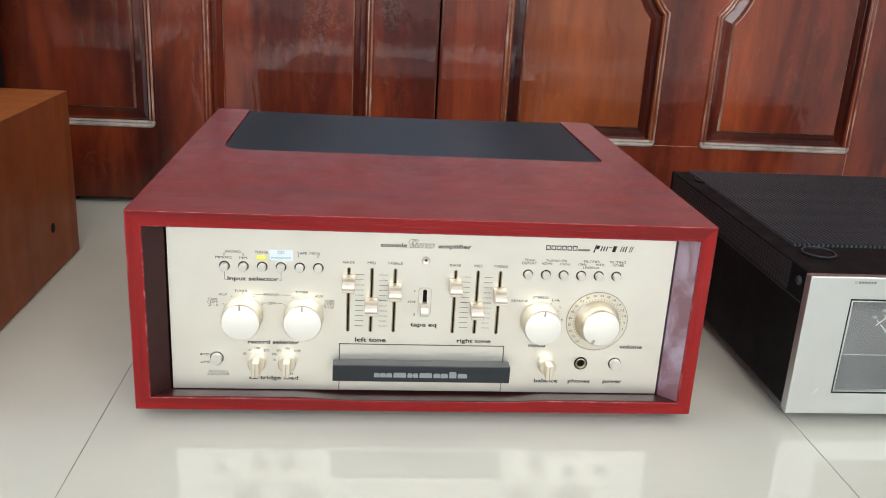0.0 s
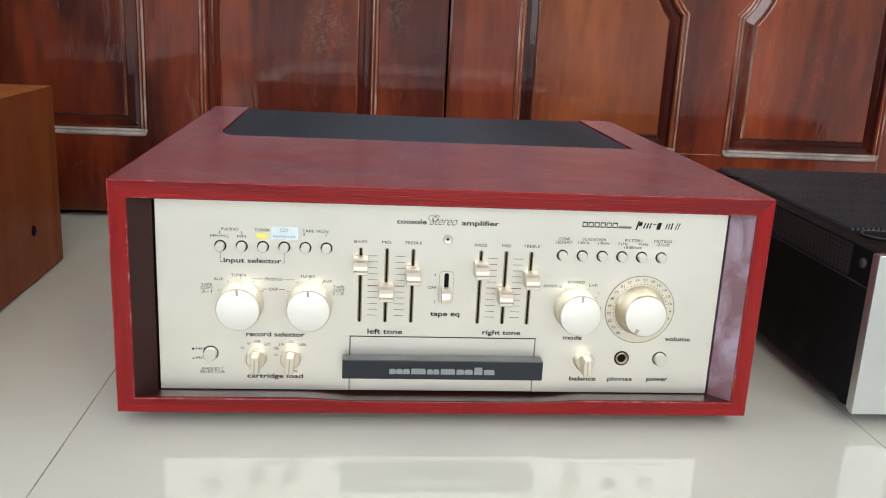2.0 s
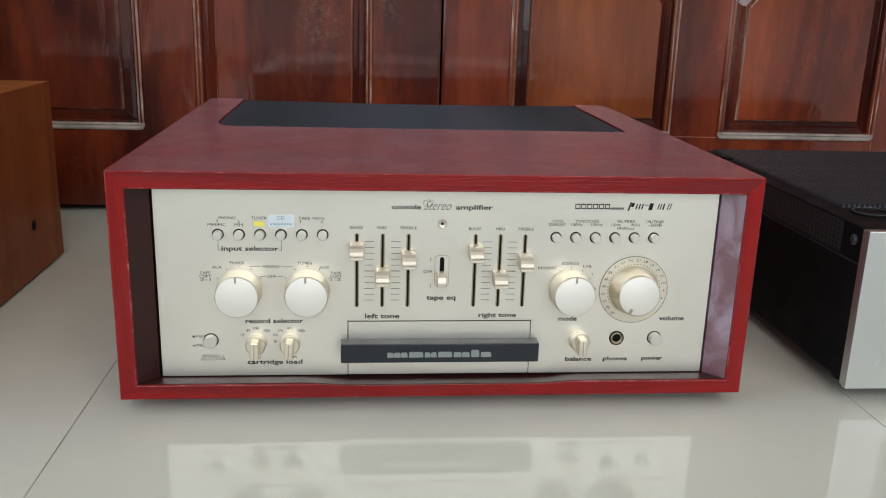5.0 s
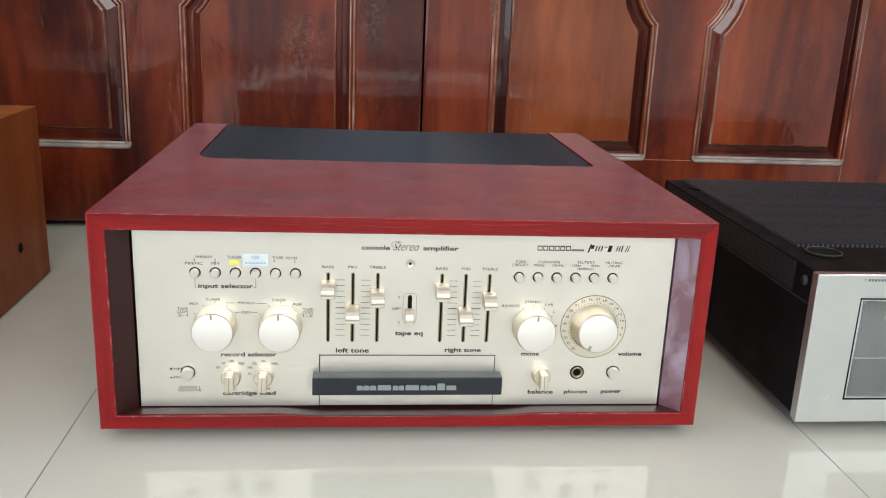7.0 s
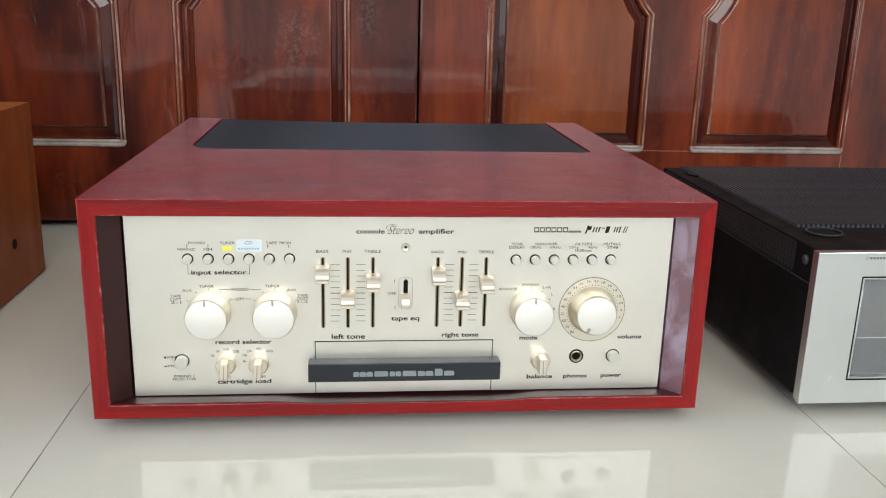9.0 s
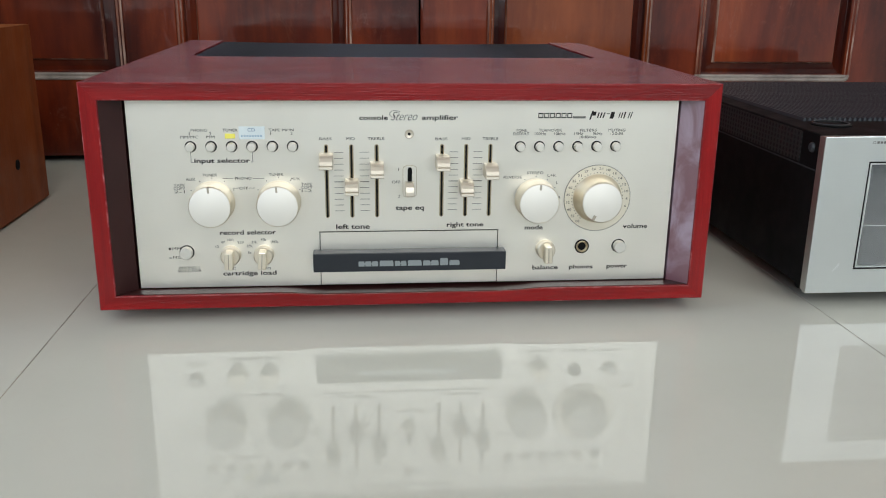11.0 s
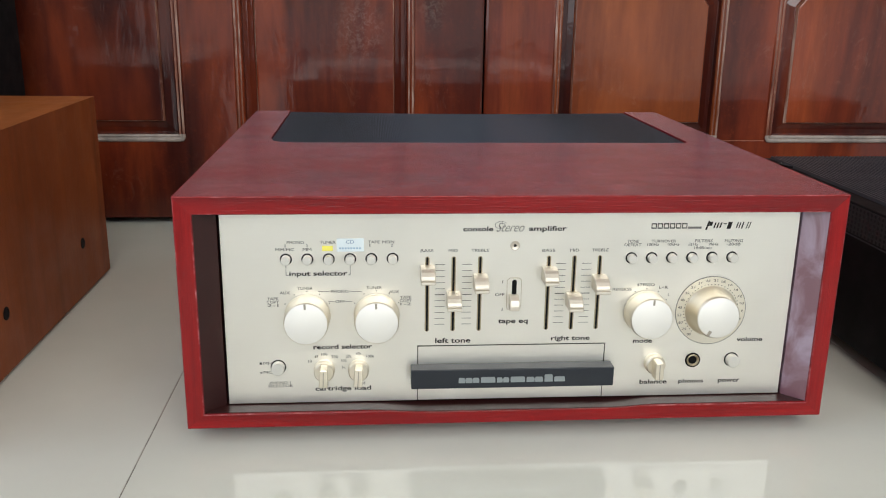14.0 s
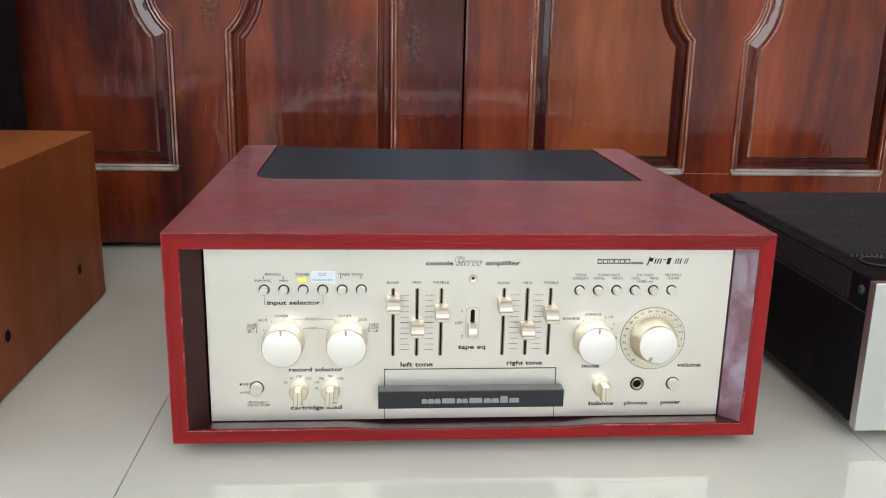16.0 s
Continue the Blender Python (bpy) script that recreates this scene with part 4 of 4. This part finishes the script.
for s, xx in ((-1, UX0 + 0.0025), (1, UX1 - 0.0025)):
    bm = bmesh.new()
    box(bm, min(xx, xx + s * 0.0006), max(xx, xx + s * 0.0006), 0.030, UB - 0.01, 0.116, UZ1 - 0.002)
    part("side_vent", bm, SIDE_VENT, cover)
    bm = bmesh.new()
    box(bm, min(xx, xx + s * 0.0004), max(xx, xx + s * 0.0004), 0.0, UB - 0.004, 0.1130, 0.1142)
    part("side_seam", bm, BLACK_RIB, cover)
    part("side_screw", lathe([(0.0042, 0.0), (0.0040, 0.0012), (0.0028, 0.0022), (0.0, 0.0024)], 20), BLACK_RIB, unit, loc=(xx, 0.0120, 0.1310), turn=(0, 0, 90 * s))
plug = to_mesh(lathe([(0.0165, 0.0), (0.0170, 0.0010), (0.0160, 0.0018), (0.0135, 0.0018), (0.0128, 0.0006), (0.0, 0.0004)], 36, "z"), "top_plug", BLACK_PAINT)
rim = to_mesh(lathe([(0.0138, 0.0016), (0.0146, 0.0023), (0.0156, 0.0016)], 36, "z"), "plug_rim", BLACK_RIB)
for px, py in ((0.3610, 0.0500), (0.3560, 0.3150), (UX1 - 0.036, 0.05), (UX1 - 0.034, 0.315)):
    cap = part("top_plug", plug, BLACK_PAINT, unit, "flat black plastic plug", loc=(px, py, UZ1))
    part("plug_rim", rim, BLACK_RIB, cap, loc=(px, py, UZ1))
unit_foot = to_mesh(lathe([(0.0, 0.0), (0.012, 0.0), (0.013, 0.002), (0.012, 0.0161), (0.0, 0.0161)], 20, "z"), "foot", RUBBER)
for px in (0.358, 0.732):
    for py in (0.042, 0.335):
        part("foot", unit_foot, RUBBER, unit, loc=(px, py, 0))
# window
bm = bmesh.new()
for a, b, c, d in ((WX0, WX0 + 0.0012, WZ0, WZ1), (WX1 - 0.0012, WX1, WZ0, WZ1), (WX0 + 0.0012, WX1 - 0.0012, WZ0, WZ0 + 0.0012), (WX0 + 0.0012, WX1 - 0.0012, WZ1 - 0.0012, WZ1)):
    box(bm, a, b, UF - 0.0004, UF + 0.0054, c, d)
window = part("meter_window", bm, SLOT_BLACK, unit, "glazed meter window with pale scale marks")
bm = bmesh.new()
for a, b, c, d in ((WX0 + 0.0013, WX0 + 0.0030, WZ0 + 0.0013, WZ1 - 0.0013), (WX0 + 0.0030, WX1 - 0.0013, WZ1 - 0.0026, WZ1 - 0.0013), (WX0 + 0.003, WX1 - 0.0013, WZ0 + 0.0013, WZ0 + 0.0022)):
    box(bm, a, b, UF + 0.0006, UF + 0.0050, c, d)
part("inner_bezel", bm, SILVER, window)
bm = bmesh.new()
box(bm, WX0 + 0.0012, WX1 - 0.0012, UF + 0.0050, UF + 0.0055, WZ0 + 0.0012, WZ1 - 0.0012)
part("meter_backing", bm, METER, window)
bm = bmesh.new()
box(bm, WX0 + 0.0030, WX1 - 0.0030, UF + 0.0046, UF + 0.00495, 0.0700, 0.1120)
part("meter_card", bm, plain("meter_card", (0.105, 0.112, 0.115), 0.5), window)
pane = part("pane", soft_box(WX0 + 0.0013, WX1 - 0.0013, UF + 0.0002, UF + 0.0014, WZ0 + 0.0013, WZ1 - 0.0013, 0.0002, 1), GLASS, window)
pane.visible_shadow = False
MY = UF + 0.0044
for i in range(7):
    flat_bar(WX0 + 0.0048, 0.0735 + 0.0033 * i, 0.0016, 0.0020, METER_MARK, window, "scale_mark", y=MY)
flat_bar(WX0 + 0.0048, 0.1035, 0.0016, 0.0160, METER_MARK, window, "scale_mark", y=MY)
flat_bar((WX0 + WX1) / 2, 0.0698, WX1 - WX0 - 0.010, 0.0005, METER_MARK, window, "scale_mark", y=MY)
# meter scale: an arc with ticks, and the needle lying along its left side
MX, MZ, MR = 0.4480, 0.0480, 0.0740
for i in range(17):
    a = radians(-45 + 90 * i / 16)
    flat_bar(MX + MR * math.sin(a), MZ + MR * math.cos(a), 0.0074, 0.0008, METER_MARK, window, "scale_mark", y=MY, turn=math.degrees(a))
    flat_bar(MX + (MR + 0.0018) * math.sin(a), MZ + (MR + 0.0018) * math.cos(a), 0.0006, 0.0034, METER_MARK, window, "scale_mark", y=MY, turn=math.degrees(a))
a = radians(-45)
flat_bar(MX + 0.036 * math.sin(a) * 1.0, MZ + 0.036 * math.cos(a), 0.0009, 0.0720, METER_MARK, window, "needle", y=MY - 0.0004, turn=-45)
for t, a in (("-30", -45), ("-20", -38)):
    lettering(t, MX + (MR + 0.0075) * math.sin(radians(a)), MZ + (MR + 0.0075) * math.cos(radians(a)), 0.0048, 0.0022, METER_MARK, window, y=MY)
lettering("REALTIME PRO", 0.3545, 0.1388, 0.0230, 0.0022, GREY_INK, panel, y=UF - 0.00015)
for i in range(6):
    flat_bar(0.3680 + 0.0027 * i, 0.1388, 0.0019, 0.0019, GREY_INK, panel, y=UF - 0.00015)
SCRATCH = plain("bare_scratch", (0.9, 0.92, 0.92), 0.35)
for dx, ln in ((0, 0.0085), (0.0012, 0.0040)):
    flat_bar(0.3480 + dx, 0.0360, 0.00025, ln, SCRATCH, panel, "scratch", y=UF - 0.00008, turn=35)


# ---- brown wooden cabinet ----
cab = thing("wooden_cabinet", -0.64, 0.2, 0, "brown veneered wooden amplifier cabinet with side bolts on tiles", "cabinet")
CX0, CX1, CF, CB, CZ0, CZ1 = -0.880, -0.4105, -0.030, 0.414, 0.0032, 0.2030
BROWN_SIDE = wood("brown_veneer_side", (0.14, 0.033, 0.009), (0.255, 0.062, 0.0145), (0.335, 0.088, 0.021), "z", 0.5, 0.15, 0.28, 0.15, 350, 0.0, 0.15)
bm = bmesh.new()
prism(bm, [(CX0, CZ1), (CX1, CZ1), (CX1 - 0.0142, CZ1 - 0.0142), (CX0 + 0.0142, CZ1 - 0.0142)], "y", CF, CB)
part("top_board", bm, BROWN_WOOD, cab)
for cx, s in ((CX0, 1), (CX1, -1)):
    bm = bmesh.new()
    prism(bm, [(cx, CZ1 - 0.0002), (cx, CZ0), (cx + s * 0.0142, CZ0), (cx + s * 0.0142, CZ1 - 0.0144)], "y", CF + 0.0001, CB - 0.0001)
    part("side_board", bm, BROWN_SIDE, cab)
part("base_board", soft_box(CX0 + 0.0146, CX1 - 0.0146, CF + 0.002, CB - 0.002, CZ0 + 0.001, CZ0 + 0.014, 0.0010), BROWN_WOOD, cab)
part("back_board", soft_box(CX0 + 0.0146, CX1 - 0.0146, CB - 0.012, CB - 0.004, CZ0 + 0.0141, CZ1 - 0.0141, 0.0010), BLACK_PAINT, cab)
part("front_plate", soft_box(CX0 + 0.0146, CX1 - 0.0146, CF + 0.012, CF + 0.016, CZ0 + 0.0141, CZ1 - 0.0141, 0.0010), CHAMPAGNE, cab)
bolt = to_mesh(lathe([(0.0058, 0.0), (0.0058, 0.0008), (0.0044, 0.0012), (0.0040, 0.0004), (0.0, 0.0003)], 24), "side_bolt", BLACK_PAINT)
for by, bz in ((0.328, 0.0575), (0.123, 0.0535)):
    part("side_bolt", bolt, BLACK_PAINT, cab, "dark recessed bolt", loc=(CX1 - 0.0002, by, bz), turn=(0, 0, 90))
cab_foot = to_mesh(lathe([(0.0, 0.0), (0.014, 0.0), (0.014, 0.0033), (0.0, 0.0033)], 16, "z"), "foot", RUBBER)
for px in (CX0 + 0.05, CX1 - 0.05):
    for py in (CF + 0.05, CB - 0.05):
        part("foot", cab_foot, RUBBER, cab, loc=(px, py, 0))

# ---- black case behind it ----
blk = thing("black_case", -0.74, 0.53, 0, "tall black equipment case with a steel catch by the door", "case")
part("case_body", soft_box(-0.95, -0.553, 0.455, 0.600, 0.0, 0.62, 0.004), BLACK_PAINT, blk)
part("catch", soft_box(-0.5528, -0.5490, 0.470, 0.486, 0.235, 0.262, 0.001), STEEL, blk)

# ---- floor tiles ----
floor = thing("floor", 0, -1.2, 0, "glossy cream polished floor tiles with thin dark joints", "floor", kind="structure")
bm = bmesh.new()
box(bm, -1.48, 2.3, -1.7, WALL_Y + 0.06, -0.14, -0.0004)
part("grout_bed", bm, GROUT, floor)
tile_bm = soft_box(-0.30212, 0.30212, -0.6021, 0.6021, -0.009, 0.0, 0.0003, 1)
tile_mesh = to_mesh(tile_bm, "tile", TILE)
for i in range(-6, 4):
    for j in range(-1, 1):
        cx, cy = 0.0355 + 0.605 * i, 0.12 + 1.205 * j
        if cx + 0.3 < 2.3 and cx - 0.3 > -1.48:
            part("tile", tile_mesh, TILE, floor, loc=(cx, cy, 0))
